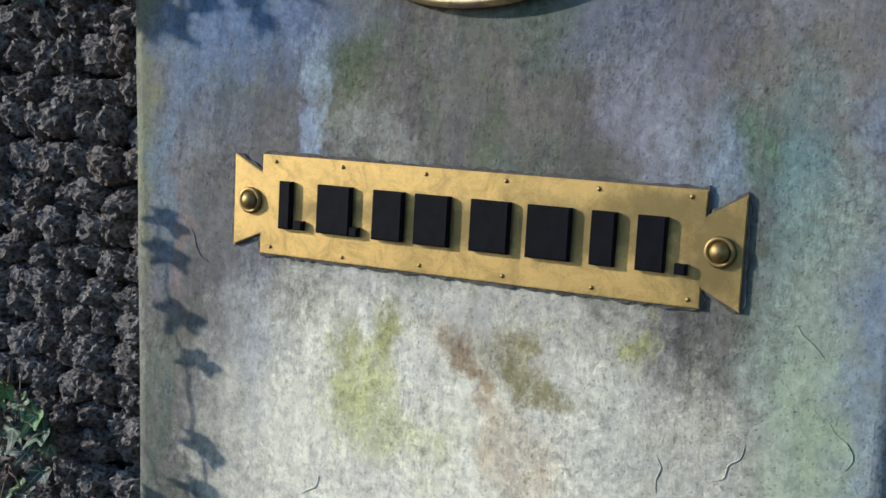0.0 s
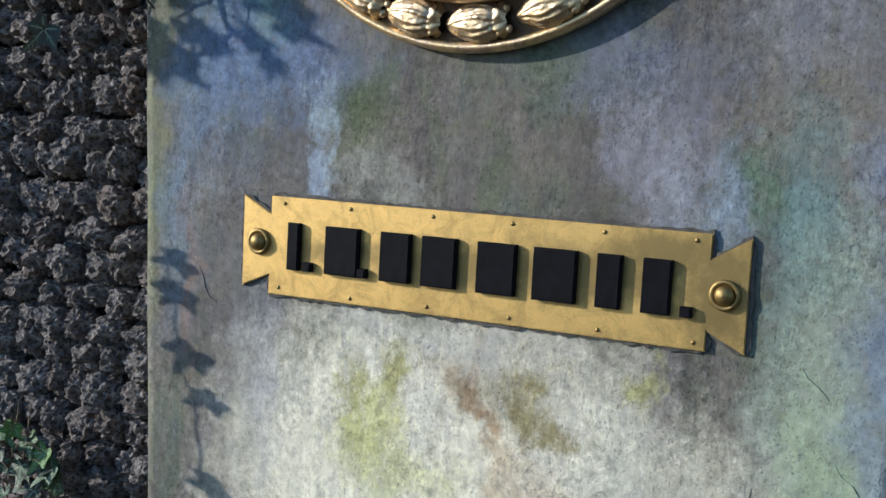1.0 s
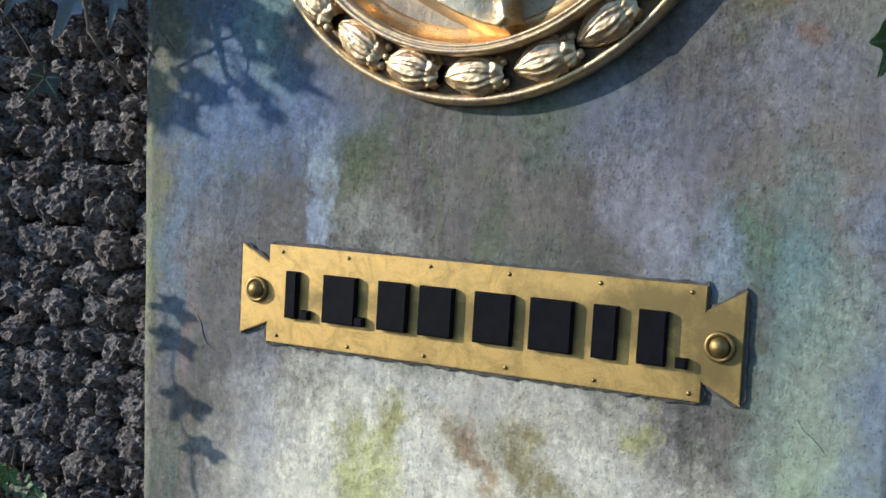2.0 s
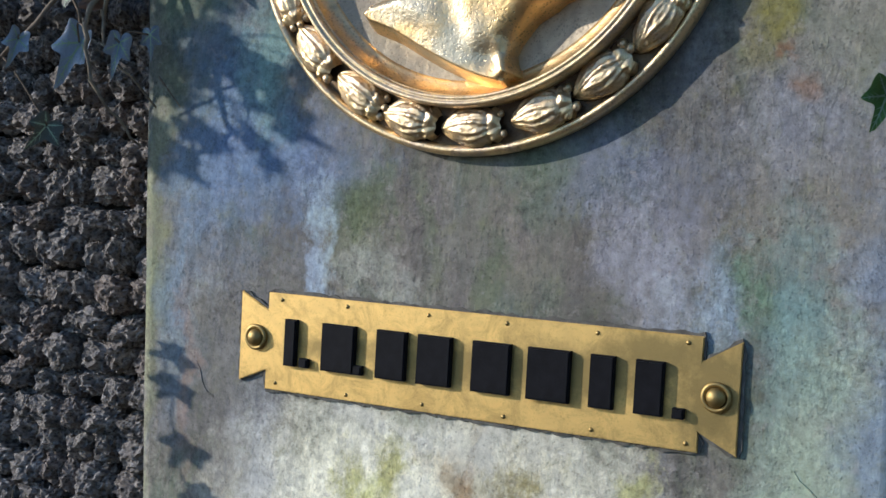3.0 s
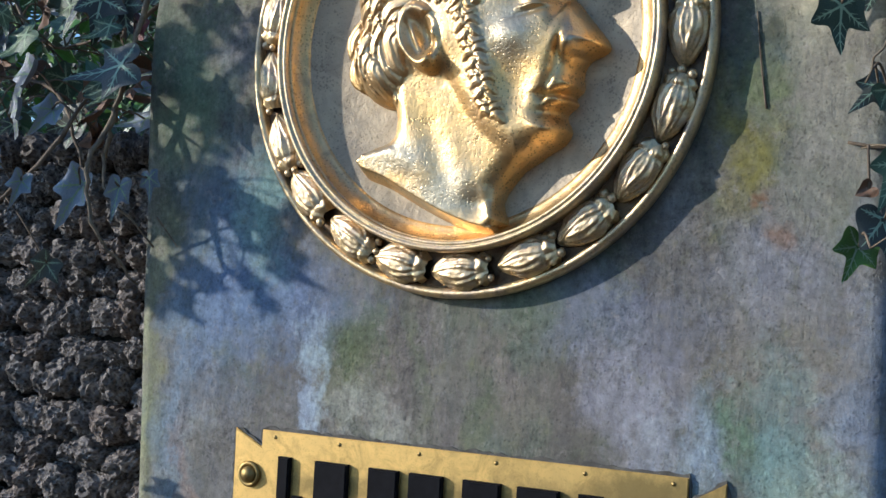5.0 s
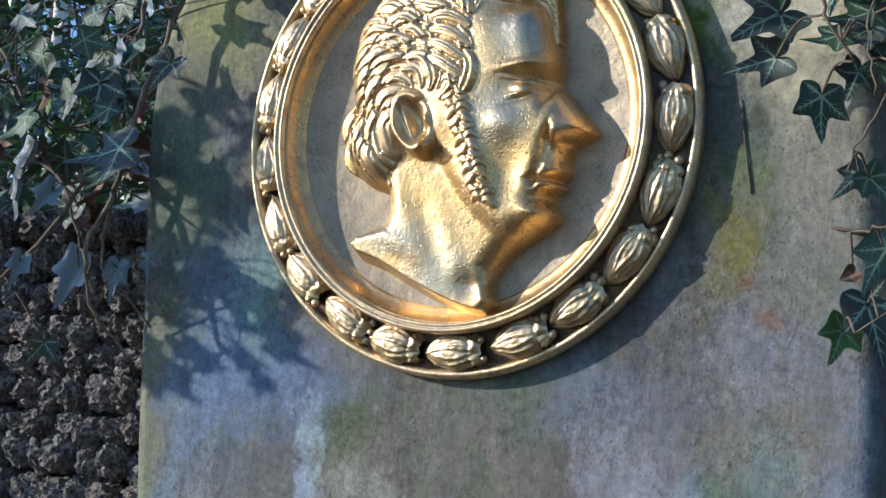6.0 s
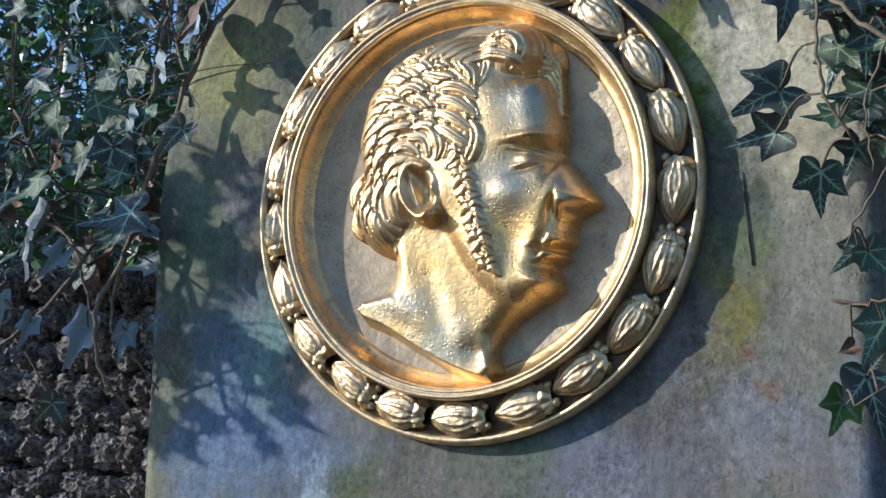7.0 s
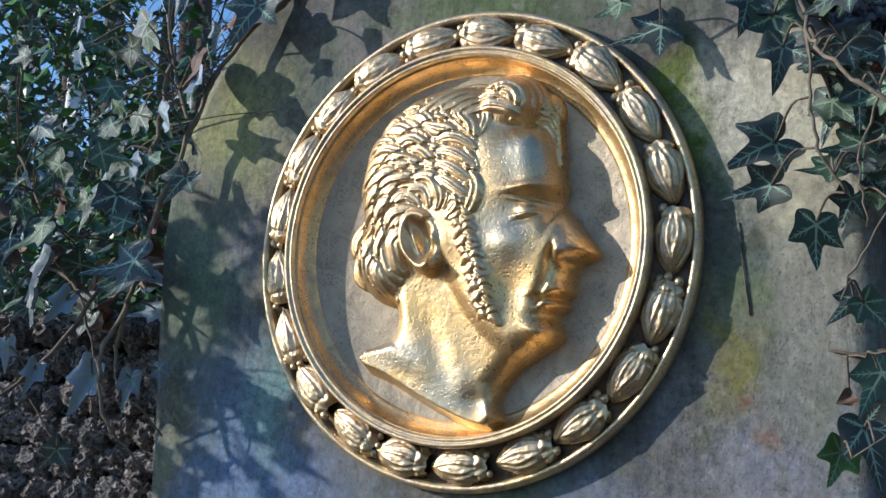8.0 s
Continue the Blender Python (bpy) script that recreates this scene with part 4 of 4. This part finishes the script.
def build_ivy():
    rng = random.Random(21)
    left = [
        (-0.23, -0.06, 1.70, 0.075, "dark", 20, 20, -10), (-0.303, -0.05, 1.635, 0.07, "pale", -20, -30, -20), (-0.336, -0.05, 1.605, 0.075, "pale", -60, -40, 10),
        (-0.278, -0.05, 1.687, 0.045, "pale", 10, -10, 0), (-0.332, -0.03, 1.535, 0.055, "dark", 30, 20, -10), (-0.38, -0.057, 1.442, 0.085, "dark", 70, 10, -25),
        (-0.429, -0.04, 1.314, 0.09, "pale", 25, 10, 0), (-0.35, -0.06, 1.314, 0.06, "pale", 10, 40, 0), (-0.344, -0.02, 1.33, 0.045, "pale", 0, 30, 0),
        (-0.26, -0.03, 1.72, 0.07, "dry", 40, 0, -20), (-0.32, -0.03, 1.66, 0.06, "dry", 10, -40, -20), (-0.2, -0.03, 1.75, 0.08, "dark", 60, 0, -30),
    ]
    ivy("ivy vine with dark and pale leaves along the gravestone's edge", [
        ([(-0.2, 0.0, 1.76), (-0.282, -0.02, 1.681), (-0.326, -0.025, 1.591), (-0.365, -0.03, 1.486), (-0.387, -0.03, 1.41), (-0.41, -0.02, 1.36)], 0.0032, 0.0025),
        ([(-0.387, -0.03, 1.41), (-0.392, -0.06, 1.34), (-0.375, -0.06, 1.28), (-0.352, -0.02, 1.23)], 0.0028, 0.0014),
        ([(-0.39, -0.04, 1.36), (-0.37, -0.05, 1.32), (-0.34, -0.01, 1.27)], 0.0018, 0.001),
    ], left, rng, True)
    mid = [
        (-0.534, -0.02, 1.442, 0.085, "pale", 20, -20, -15), (-0.499, -0.02, 1.405, 0.065, "pale", 35, 30, 0), (-0.528, -0.03, 1.404, 0.06, "pale", 10, -30, 0),
        (-0.499, -0.05, 1.323, 0.055, "pale", 15, 50, 0), (-0.544, -0.05, 1.348, 0.055, "pale", 0, 50, 10), (-0.455, -0.02, 1.531, 0.07, "pale", 30, -20, -20),
        (-0.428, -0.02, 1.516, 0.07, "dark", 0, 30, 0), (-0.408, 0.0, 1.516, 0.06, "dark", -20, 10, 0), (-0.572, 0.0, 1.493, 0.07, "green", 40, 0, -30),
        (-0.63, 0.02, 1.484, 0.07, "dark", -30, 0, -40), (-0.541, 0.03, 1.518, 0.06, "green", 20, -20, -30), (-0.489, -0.02, 1.238, 0.05, "dark", 35, 70, 0),
        (-0.52, 0.05, 1.626, 0.06, "green", 10, 0, -30), (-0.40, -0.01, 1.47, 0.05, "fresh", 0, 0, 0), (-0.41, 0.01, 1.50, 0.05, "red", 30, 0, -10),
    ]
    mid += scatter(rng, 6, ((-0.47, -0.4), (-0.05, -0.02), (1.42, 1.72)), (0.045, 0.065), ("dark", "green"), 80)
    mid += scatter(rng, 80, ((-0.85, -0.39), (-0.02, 0.14), (1.4, 1.58)), (0.04, 0.072), ("dark", "pale", "green", "green", "pale", "dry"), 80)
    mid += scatter(rng, 34, ((-0.72, -0.34), (0.0, 0.14), (1.56, 1.8)), (0.035, 0.06), ("dark", "green", "green", "pale"), 80)
    ivy("tangled ivy with drooping pale leaves on the rough stone wall", [
        ([(-0.38, 0.1, 1.6), (-0.44, 0.03, 1.5), (-0.488, -0.02, 1.369), (-0.566, -0.04, 1.298)], 0.003, 0.0018),
        ([(-0.47, 0.1, 1.75), (-0.44, 0.05, 1.62), (-0.41, 0.0, 1.5), (-0.395, -0.02, 1.4)], 0.003, 0.002),
        ([(-0.5, 0.12, 1.9), (-0.46, 0.08, 1.75), (-0.36, 0.02, 1.6)], 0.0022, 0.002),
        ([(-0.8, 0.1, 1.5), (-0.65, 0.04, 1.47), (-0.52, 0.02, 1.44), (-0.45, 0.0, 1.33)], 0.0025, 0.0015),
        ([(-0.7, 0.08, 1.62), (-0.6, 0.05, 1.52), (-0.5, 0.03, 1.5), (-0.4, 0.02, 1.54)], 0.0022, 0.0014),
    ], mid, rng)
    right = [
        (0.187, -0.025, 1.643, 0.065, "dark", 60, 20, -20), (0.155, -0.025, 1.672, 0.042, "green", 60, 0, -20), (0.280, -0.035, 1.651, 0.054, "dark", 10, 30, -10),
        (0.309, -0.035, 1.603, 0.059, "dark", 5, 20, 0), (0.303, -0.028, 1.633, 0.063, "green", -10, 20, -10), (0.292, -0.042, 1.526, 0.072, "dark", 55, 25, -15),
        (0.288, -0.035, 1.496, 0.054, "dark", 75, 20, 10), (0.338, -0.049, 1.447, 0.055, "green", 0, 28, 0), (0.359, -0.028, 1.397, 0.040, "dark", 40, 30, 0),
        (0.378, -0.028, 1.393, 0.042, "green", -40, 30, 0), (0.384, -0.045, 1.585, 0.060, "red", 30, 30, 0), (0.363, -0.035, 1.552, 0.048, "green", 60, 30, -30),
        (0.370, -0.028, 1.509, 0.053, "dark", -20, 30, -40), (0.377, -0.025, 1.334, 0.058, "green", 30, 30, -10), (0.378, -0.032, 1.288, 0.069, "dark", -20, 25, 0),
        (0.351, -0.025, 1.274, 0.047, "fresh", 20, 30, -10), (0.357, -0.014, 1.480, 0.046, "dark", 30, 30, -20),
    ]
    right += [(0.357, -0.031, 1.325, 0.018, "dry", 60, 20, 0), (0.342, -0.010, 1.698, 0.051, "green", 30, 20, -10), (0.406, -0.021, 1.707, 0.057, "dark", -20, 25, -10), (0.438, -0.017, 1.673, 0.057, "dark", 20, 25, -10), (0.397, -0.014, 1.660, 0.051, "dark", 50, 25, 0)]
    right += scatter(rng, 14, ((0.43, 0.56), (-0.05, 0.08), (1.62, 1.82)), (0.045, 0.065), ("dark", "green"), 80, (-10, 50), (-40, 20))
    right += scatter(rng, 24, ((0.34, 0.43), (-0.07, -0.015), (1.47, 1.67)), (0.035, 0.055), ("dark", "dark", "green"), 80, (-10, 50), (-40, 20))
    right += scatter(rng, 44, ((0.34, 0.5), (-0.07, 0.1), (1.55, 1.74)), (0.035, 0.056), ("dark", "dark", "green", "dark", "dry"), 80, (-20, 60), (-50, 20))
    right += scatter(rng, 16, ((0.4, 0.52), (-0.06, 0.1), (1.2, 1.53)), (0.04, 0.06), ("dark", "dark", "green"), 80, (-20, 60), (-50, 20))
    right += scatter(rng, 9, ((0.1, 0.3), (-0.05, 0.0), (1.72, 1.82)), (0.04, 0.06), ("dark", "green"), 80, (-20, 60), (-50, 20))
    ivy("ivy vine with dark pale-veined leaves hanging over the gravestone", [
        ([(0.31, 0.0, 1.72), (0.335, -0.06, 1.62), (0.36, -0.09, 1.58), (0.41, -0.1, 1.535), (0.5, -0.05, 1.5)], 0.0016, 0.0019),
        ([(0.335, -0.06, 1.62), (0.34, -0.08, 1.56), (0.346, -0.09, 1.52), (0.366, -0.08, 1.48)], 0.0016, 0.0012),
        ([(0.5, -0.02, 1.6), (0.43, -0.05, 1.52), (0.385, -0.07, 1.45), (0.36, -0.07, 1.4)], 0.0014, 0.0007),
        ([(0.5, 0.0, 1.42), (0.43, -0.04, 1.37), (0.385, -0.05, 1.36), (0.35, -0.01, 1.362)], 0.0013, 0.0007),
        ([(0.47, 0.0, 1.36), (0.42, -0.05, 1.32), (0.37, -0.07, 1.28)], 0.0010, 0.0005),
        ([(0.395, -0.09, 1.56), (0.38, -0.1, 1.5), (0.385, -0.09, 1.45)], 0.0010, 0.0007),
        ([(0.31, 0.0, 1.72), (0.24, -0.03, 1.7), (0.17, -0.05, 1.68)], 0.0014, 0.0007),
    ], right, rng, True)
    low = [(-0.6, 0.1, 0.745, 0.045, "fresh", 20, 0, -20), (-0.615, 0.1, 0.76, 0.04, "fresh", -40, 0, -30), (-0.59, 0.1, 0.73, 0.045, "green", 40, 0, -30), (-0.63, 0.1, 0.72, 0.05, "green", 0, 0, -20)]
    low += scatter(rng, 22, ((-0.74, -0.585), (0.08, 0.125), (0.64, 0.775)), (0.03, 0.05), ("green", "dark", "fresh"), 80)
    ivy("small green plant growing out of the rough wall", [
        ([(-0.7, 0.14, 0.6), (-0.64, 0.11, 0.7), (-0.615, 0.1, 0.81)], 0.0015, 0.0008),
        ([(-0.7, 0.14, 0.62), (-0.66, 0.11, 0.72), (-0.635, 0.1, 0.815)], 0.0015, 0.0008)], low, rng, True)
    # shoots off to the side, known by their shadows on the stone: each leaf stands up the sun's way from where its shadow falls
    def sunward(x, z, s):
        return (x - 1.92 * s, -s, z + 0.66 * s)

    off = []
    for i, (x, z) in enumerate(((-0.318, 1.02), (-0.316, 0.985), (-0.298, 0.925), (-0.272, 0.885), (-0.262, 0.8), (-0.266, 0.755), (-0.32, 0.735), (-0.3, 0.72))):
        off.append((*sunward(x, z, 0.16), 0.034 + 0.004 * (i % 3), "dark", rng.uniform(20, 70), -64 + rng.uniform(-25, 25), rng.uniform(-20, 20)))
    ivy("ivy shoot standing free beside the gravestone", [
        ([(-0.75, -0.17, 0.0), (-0.68, -0.17, 0.5), sunward(-0.262, 0.72, 0.16), sunward(-0.275, 0.85, 0.16), sunward(-0.305, 0.93, 0.16), sunward(-0.318, 1.03, 0.16)], 0.0016, 0.0008),
        ([sunward(-0.262, 0.72, 0.16), sunward(-0.285, 0.76, 0.16), sunward(-0.31, 0.75, 0.16), sunward(-0.34, 0.8, 0.16)], 0.001, 0.0006),
        ([sunward(-0.26, 0.7, 0.16), sunward(-0.3, 0.73, 0.16), sunward(-0.335, 0.74, 0.16), sunward(-0.35, 0.79, 0.16)], 0.001, 0.0006)], off, rng)
    shade = []
    for _ in range(52):
        shade.append((*sunward(rng.uniform(-0.4, -0.14), rng.uniform(1.2, 1.5), rng.uniform(0.18, 0.34)), rng.uniform(0.035, 0.058), rng.choice(("dark", "green", "pale")), rng.uniform(-80, 80), rng.uniform(-90, -20), rng.uniform(-40, 20)))
    # more unseen leaves, added to shade the upper part of the wall
    for _ in range(40):
        x, y, z = sunward(rng.uniform(-0.72, -0.3), rng.uniform(1.26, 1.48), rng.uniform(0.3, 0.42))
        shade.append((x - 0.02, y + 0.16, z, rng.uniform(0.05, 0.075), rng.choice(("dark", "green", "pale")), rng.uniform(-80, 80), rng.uniform(-90, -20), rng.uniform(-40, 20)))
    ivy("unseen leafy ivy added to shade the stone and the rough wall", [([(-0.9, 0.1, 1.75), sunward(-0.3, 1.52, 0.24), sunward(-0.29, 1.42, 0.2), sunward(-0.31, 1.3, 0.19), sunward(-0.3, 1.22, 0.18)], 0.003, 0.0015)], shade, rng)


build_ivy()


def build_twig(label, pts, r):
    base = Vector(pts[0])
    t = thing("twig", label, "twig", base)
    line = smooth_line(pts, 5)
    vs, fs = tube([p - base for p in line], [r * (1 - 0.5 * i / (len(line) - 1)) for i in range(len(line))], 6, 0.3, random.Random(4))
    part("stick", mesh_of("stick", vs, fs, [STEM]), t)


build_twig("thin dry twig stuck to the stained stone", [(0.276, -0.0008, 1.395), (0.271, -0.0012, 1.43), (0.266, -0.0008, 1.475)], 0.001)
build_twig("short dry twig poking over the stone's edge", [(0.385, 0.0, 1.366), (0.365, -0.004, 1.362), (0.34, -0.003, 1.366)], 0.0025)
build_twig("thin dry stem across the mossy stone", [(-0.37, -0.01, 1.61), (-0.3, -0.006, 1.617), (-0.23, -0.004, 1.616)], 0.001)
build_twig("short dark twig on the bluish part of the stone", [(-0.345, -0.004, 1.3), (-0.33, -0.004, 1.285), (-0.317, -0.002, 1.27)], 0.001)


# ---- woodland behind ----
def build_tree(label, at, height, radius, bark, rng, lean=0.0):
    t = thing("tree", label, "tree", at, "woodland trees")
    line = [(lean * s * height + 0.05 * math.sin(3 * s + at[0]), 0.04 * math.sin(5 * s), -0.1 + s * height) for s in (0, 0.1, 0.25, 0.45, 0.7, 1.0)]
    pts = smooth_line(line, 4)
    n = len(pts)
    vs, fs = tube(pts, [radius * (1.25 - 1.05 * i / (n - 1)) for i in range(n)], 10, 0.12, rng)
    part("trunk", mesh_of("trunk", vs, fs, [bark]), t)
    verts, faces = [], []
    for i in range(26):
        s = rng.uniform(0.15, 0.95)
        p = pts[int(s * (n - 1))]
        w = rng.uniform(0, 2 * math.pi)
        ln = height * rng.uniform(0.08, 0.2)
        d = Vector((math.cos(w), math.sin(w), rng.uniform(0.1, 0.9)))
        q = [p, p + d * ln * 0.5 + Vector((0, 0, 0.05 * ln)), p + d * ln + Vector((rng.uniform(-0.2, 0.2), 0, 0.2)) * ln]
        for sub in range(4):
            line = smooth_line(q, 3) if not sub else smooth_line([q[1], q[1] + Vector((rng.uniform(-1, 1), rng.uniform(-1, 1), rng.uniform(0, 1))) * ln * 0.3, q[2] + Vector((rng.uniform(-1, 1), rng.uniform(-1, 1), rng.uniform(-0.3, 1))) * ln * 0.5], 3)
            r = radius * (0.2 if not sub else 0.08)
            v, f = tube(line, [r * (1 - 0.8 * k / (len(line) - 1)) for k in range(len(line))], 5)
            o = len(verts)
            verts += v
            faces += [tuple(o + k for k in g) for g in f]
    part("crown", mesh_of("crown", verts, faces, [bark]), t)


def leaf_cloud(name, label, boxes, count, size, mats, rng, blobs=0):
    """Very many small pointed leaves in uneven clumps, one mesh."""
    verts, faces, index = [], [], []
    clumps = []
    for (x0, x1), (y0, y1), (z0, z1) in boxes:
        for _ in range(blobs):
            clumps.append((Vector((rng.uniform(x0, x1), rng.uniform(y0, y1), rng.uniform(z0, z1))), rng.uniform(0.08, 0.3) * (y1 - y0 + 1.5) * 0.5))
    for _ in range(count):
        c, r = rng.choice(clumps)
        p = c + Vector((rng.gauss(0, 1), rng.gauss(0, 1), rng.gauss(0, 0.7))) * r * 0.6
        a = Vector((rng.uniform(-1, 1), rng.uniform(-1, 1), rng.uniform(-0.9, 0.4))).normalized()
        b = a.cross(Vector((rng.uniform(-1, 1), rng.uniform(-1, 1), 1))).normalized()
        up = a.cross(b)
        s = rng.uniform(*size)
        o = len(verts)
        verts += [p, p + a * s * 0.45 + b * s * 0.28 + up * s * 0.06, p + a * s, p + a * s * 0.45 - b * s * 0.28 + up * s * 0.06]
        faces += [(o, o + 1, o + 2), (o, o + 2, o + 3)]
        k = rng.randrange(len(mats))
        index += [k, k]
    ob = new(name, mesh_of(name, verts, faces, mats, False, index))
    tagged(ob, label, "foliage", kind="stuff")


def build_woods():
    rng = random.Random(5)
    build_tree("pale birch tree in the wood behind", (-3.63, 2.96, 0), 9, 0.045, BIRCH, rng)
    for x, y, h, r in ((-5.97, 4.6, 12, 0.1), (-4.8, 4.4, 11, 0.07), (-5.2, 5.6, 13, 0.06), (-7.4, 6.0, 14, 0.12), (-6.4, 6.6, 13, 0.08), (-9.5, 8.5, 15, 0.16), (-8.0, 8.8, 15, 0.14), (-6.8, 9.5, 15, 0.15), (-11.5, 10.5, 16, 0.2), (-10.4, 12.0, 16, 0.2), (-14.0, 13.5, 18, 0.22), (1.5, 6.0, 13, 0.16), (3.2, 4.6, 12, 0.15), (5.5, 3.0, 13, 0.18), (7.0, -1.5, 13, 0.2), (5.0, -6.0, 14, 0.22), (1.0, -9.0, 15, 0.22), (9.0, 6.0, 16, 0.2)):
        build_tree("bare dark-barked woodland tree", (x, y, 0), h, r, BARK, rng, rng.uniform(-0.03, 0.03))
    leaf_cloud("shrub_foliage", "evergreen shrubs with small dark leaves behind the wall", [((-2.4, -0.7), (0.5, 1.8), (0.9, 1.75)), ((-3.4, -1.2), (1.3, 2.6), (1.2, 2.6)), ((-3.2, -1.0), (1.2, 2.6), (1.5, 3.1))], 17000, (0.03, 0.065), [LEAF, LEAF, LEAF_FRESH, LEAF_DARK], rng, 34)
    leaf_cloud("wood_foliage", "distant sunlit woodland foliage", [((-8, -3), (3.4, 7.0), (0.3, 2.6)), ((-13, -4), (7.0, 14.0), (0.5, 4.5))], 24000, (0.08, 0.2), [LEAF, LEAF_FRESH, LEAF_DARK], rng, 60)
    leaf_cloud("hedge_foliage", "dark evergreen hedge behind the gravestone", [((0.55, 1.3), (0.4, 0.8), (0.8, 2.2)), ((0.75, 2.2), (0.8, 1.6), (0.8, 2.5)), ((-0.1, 0.8), (1.0, 1.8), (1.0, 2.5)), ((0.1, 0.8), (0.5, 0.9), (1.5, 2.4))], 34000, (0.04, 0.08), [LEAF_DARK, LEAF_DARK, LEAF], rng, 60)


build_woods()


# ---- rough wall ----
def stone_mesh(seed):
    rng = random.Random(seed)
    bm = bmesh.new()
    bmesh.ops.create_icosphere(bm, subdivisions=4, radius=1.0)
    off = Vector((seed * 7.3, seed * 3.1, seed))
    for v in bm.verts:
        n = v.co.normalized()
        f = 1 + 0.2 * noise.noise(n * 1.2 + off) + 0.2 * noise.noise(n * 2.8 + off) + 0.15 * noise.noise(n * 6 + off) + 0.1 * noise.noise(n * 13 + off)
        f -= 0.16 * max(0, noise.noise(n * 4.2 - off)) ** 0.7
        v.co = Vector((math.copysign(abs(n.x) ** 0.75, n.x), n.y, math.copysign(abs(n.z) ** 0.75, n.z))) * f
    return bm_mesh("stone", bm, [TUFA], False)


WALL_TOP = 1.42


def build_wall(name, x0, x1, rng, limit, top=WALL_TOP):
    wall = new(name)
    tagged(wall, "rough dry wall of dark porous tufa lumps", "wall", kind="structure")
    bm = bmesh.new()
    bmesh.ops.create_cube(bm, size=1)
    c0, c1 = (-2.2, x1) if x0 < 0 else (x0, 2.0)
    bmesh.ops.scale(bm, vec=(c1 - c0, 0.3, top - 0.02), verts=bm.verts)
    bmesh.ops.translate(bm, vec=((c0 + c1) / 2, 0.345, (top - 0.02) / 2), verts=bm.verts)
    # near-black core, seen in the gaps between the lumps
    part("core", bm_mesh("core", bm, [CORE_DARK]), wall)
    # the run of the wall further off, joined
    verts, faces = [], []
    lump = bmesh.new()
    bmesh.ops.create_icosphere(lump, subdivisions=1, radius=1.0)
    shape = [v.co.copy() for v in lump.verts]
    tris = [[v.index for v in f.verts] for f in lump.faces]
    lump.free()
    f0, f1 = (-2.2, x0) if x0 < 0 else (x1, 2.0)
    for _ in range(900):
        c = Vector((rng.uniform(f0, f1), 0.185 + rng.uniform(-0.01, 0.02), rng.uniform(0.0, top)))
        o, g = len(verts), rng.uniform(0.022, 0.038)
        verts += [c + v * g * rng.uniform(0.75, 1.2) for v in shape]
        faces += [tuple(o + q for q in t) for t in tris]
    for _ in range(260):
        c = Vector((rng.uniform(x0, x1), 0.185 + rng.uniform(-0.01, 0.02), rng.uniform(0.0, 0.55)))
        o, g = len(verts), rng.uniform(0.022, 0.034)
        verts += [c + v * g * rng.uniform(0.75, 1.2) for v in shape]
        faces += [tuple(o + q for q in t) for t in tris]
    tagged(part("rubble", mesh_of("rubble", verts, faces, [RUBBLE], False), wall), kind="stuff")
    z, made = top - 0.02, 0
    while z > 0.45 and made < limit:
        x = x1 - rng.uniform(0, 0.015)
        row = rng.uniform(0.036, 0.05)
        while x > x0:
            w = rng.uniform(0.032, 0.06)
            s = (w * 0.5, rng.uniform(0.026, 0.036), row * 0.5)
            m = pose(x - w / 2, 0.175 + rng.uniform(-0.009, 0.011), z + rng.uniform(-0.006, 0.006), rng.uniform(-18, 18), rng.uniform(-14, 14), rng.uniform(-18, 18)) @ Matrix.Diagonal((*s, 1))
            part("stone", rng.choice(STONES), wall, m)
            made += 1
            x -= w
        z -= row * 0.95


STONES = [stone_mesh(s) for s in range(14)]
build_wall("wall_left", -0.86, -0.345, random.Random(11), 300)
# added dark backing, its height made up to stand in for deep shade
build_wall("wall_right_backing", 0.33, 0.7, random.Random(12), 220, 2.05)
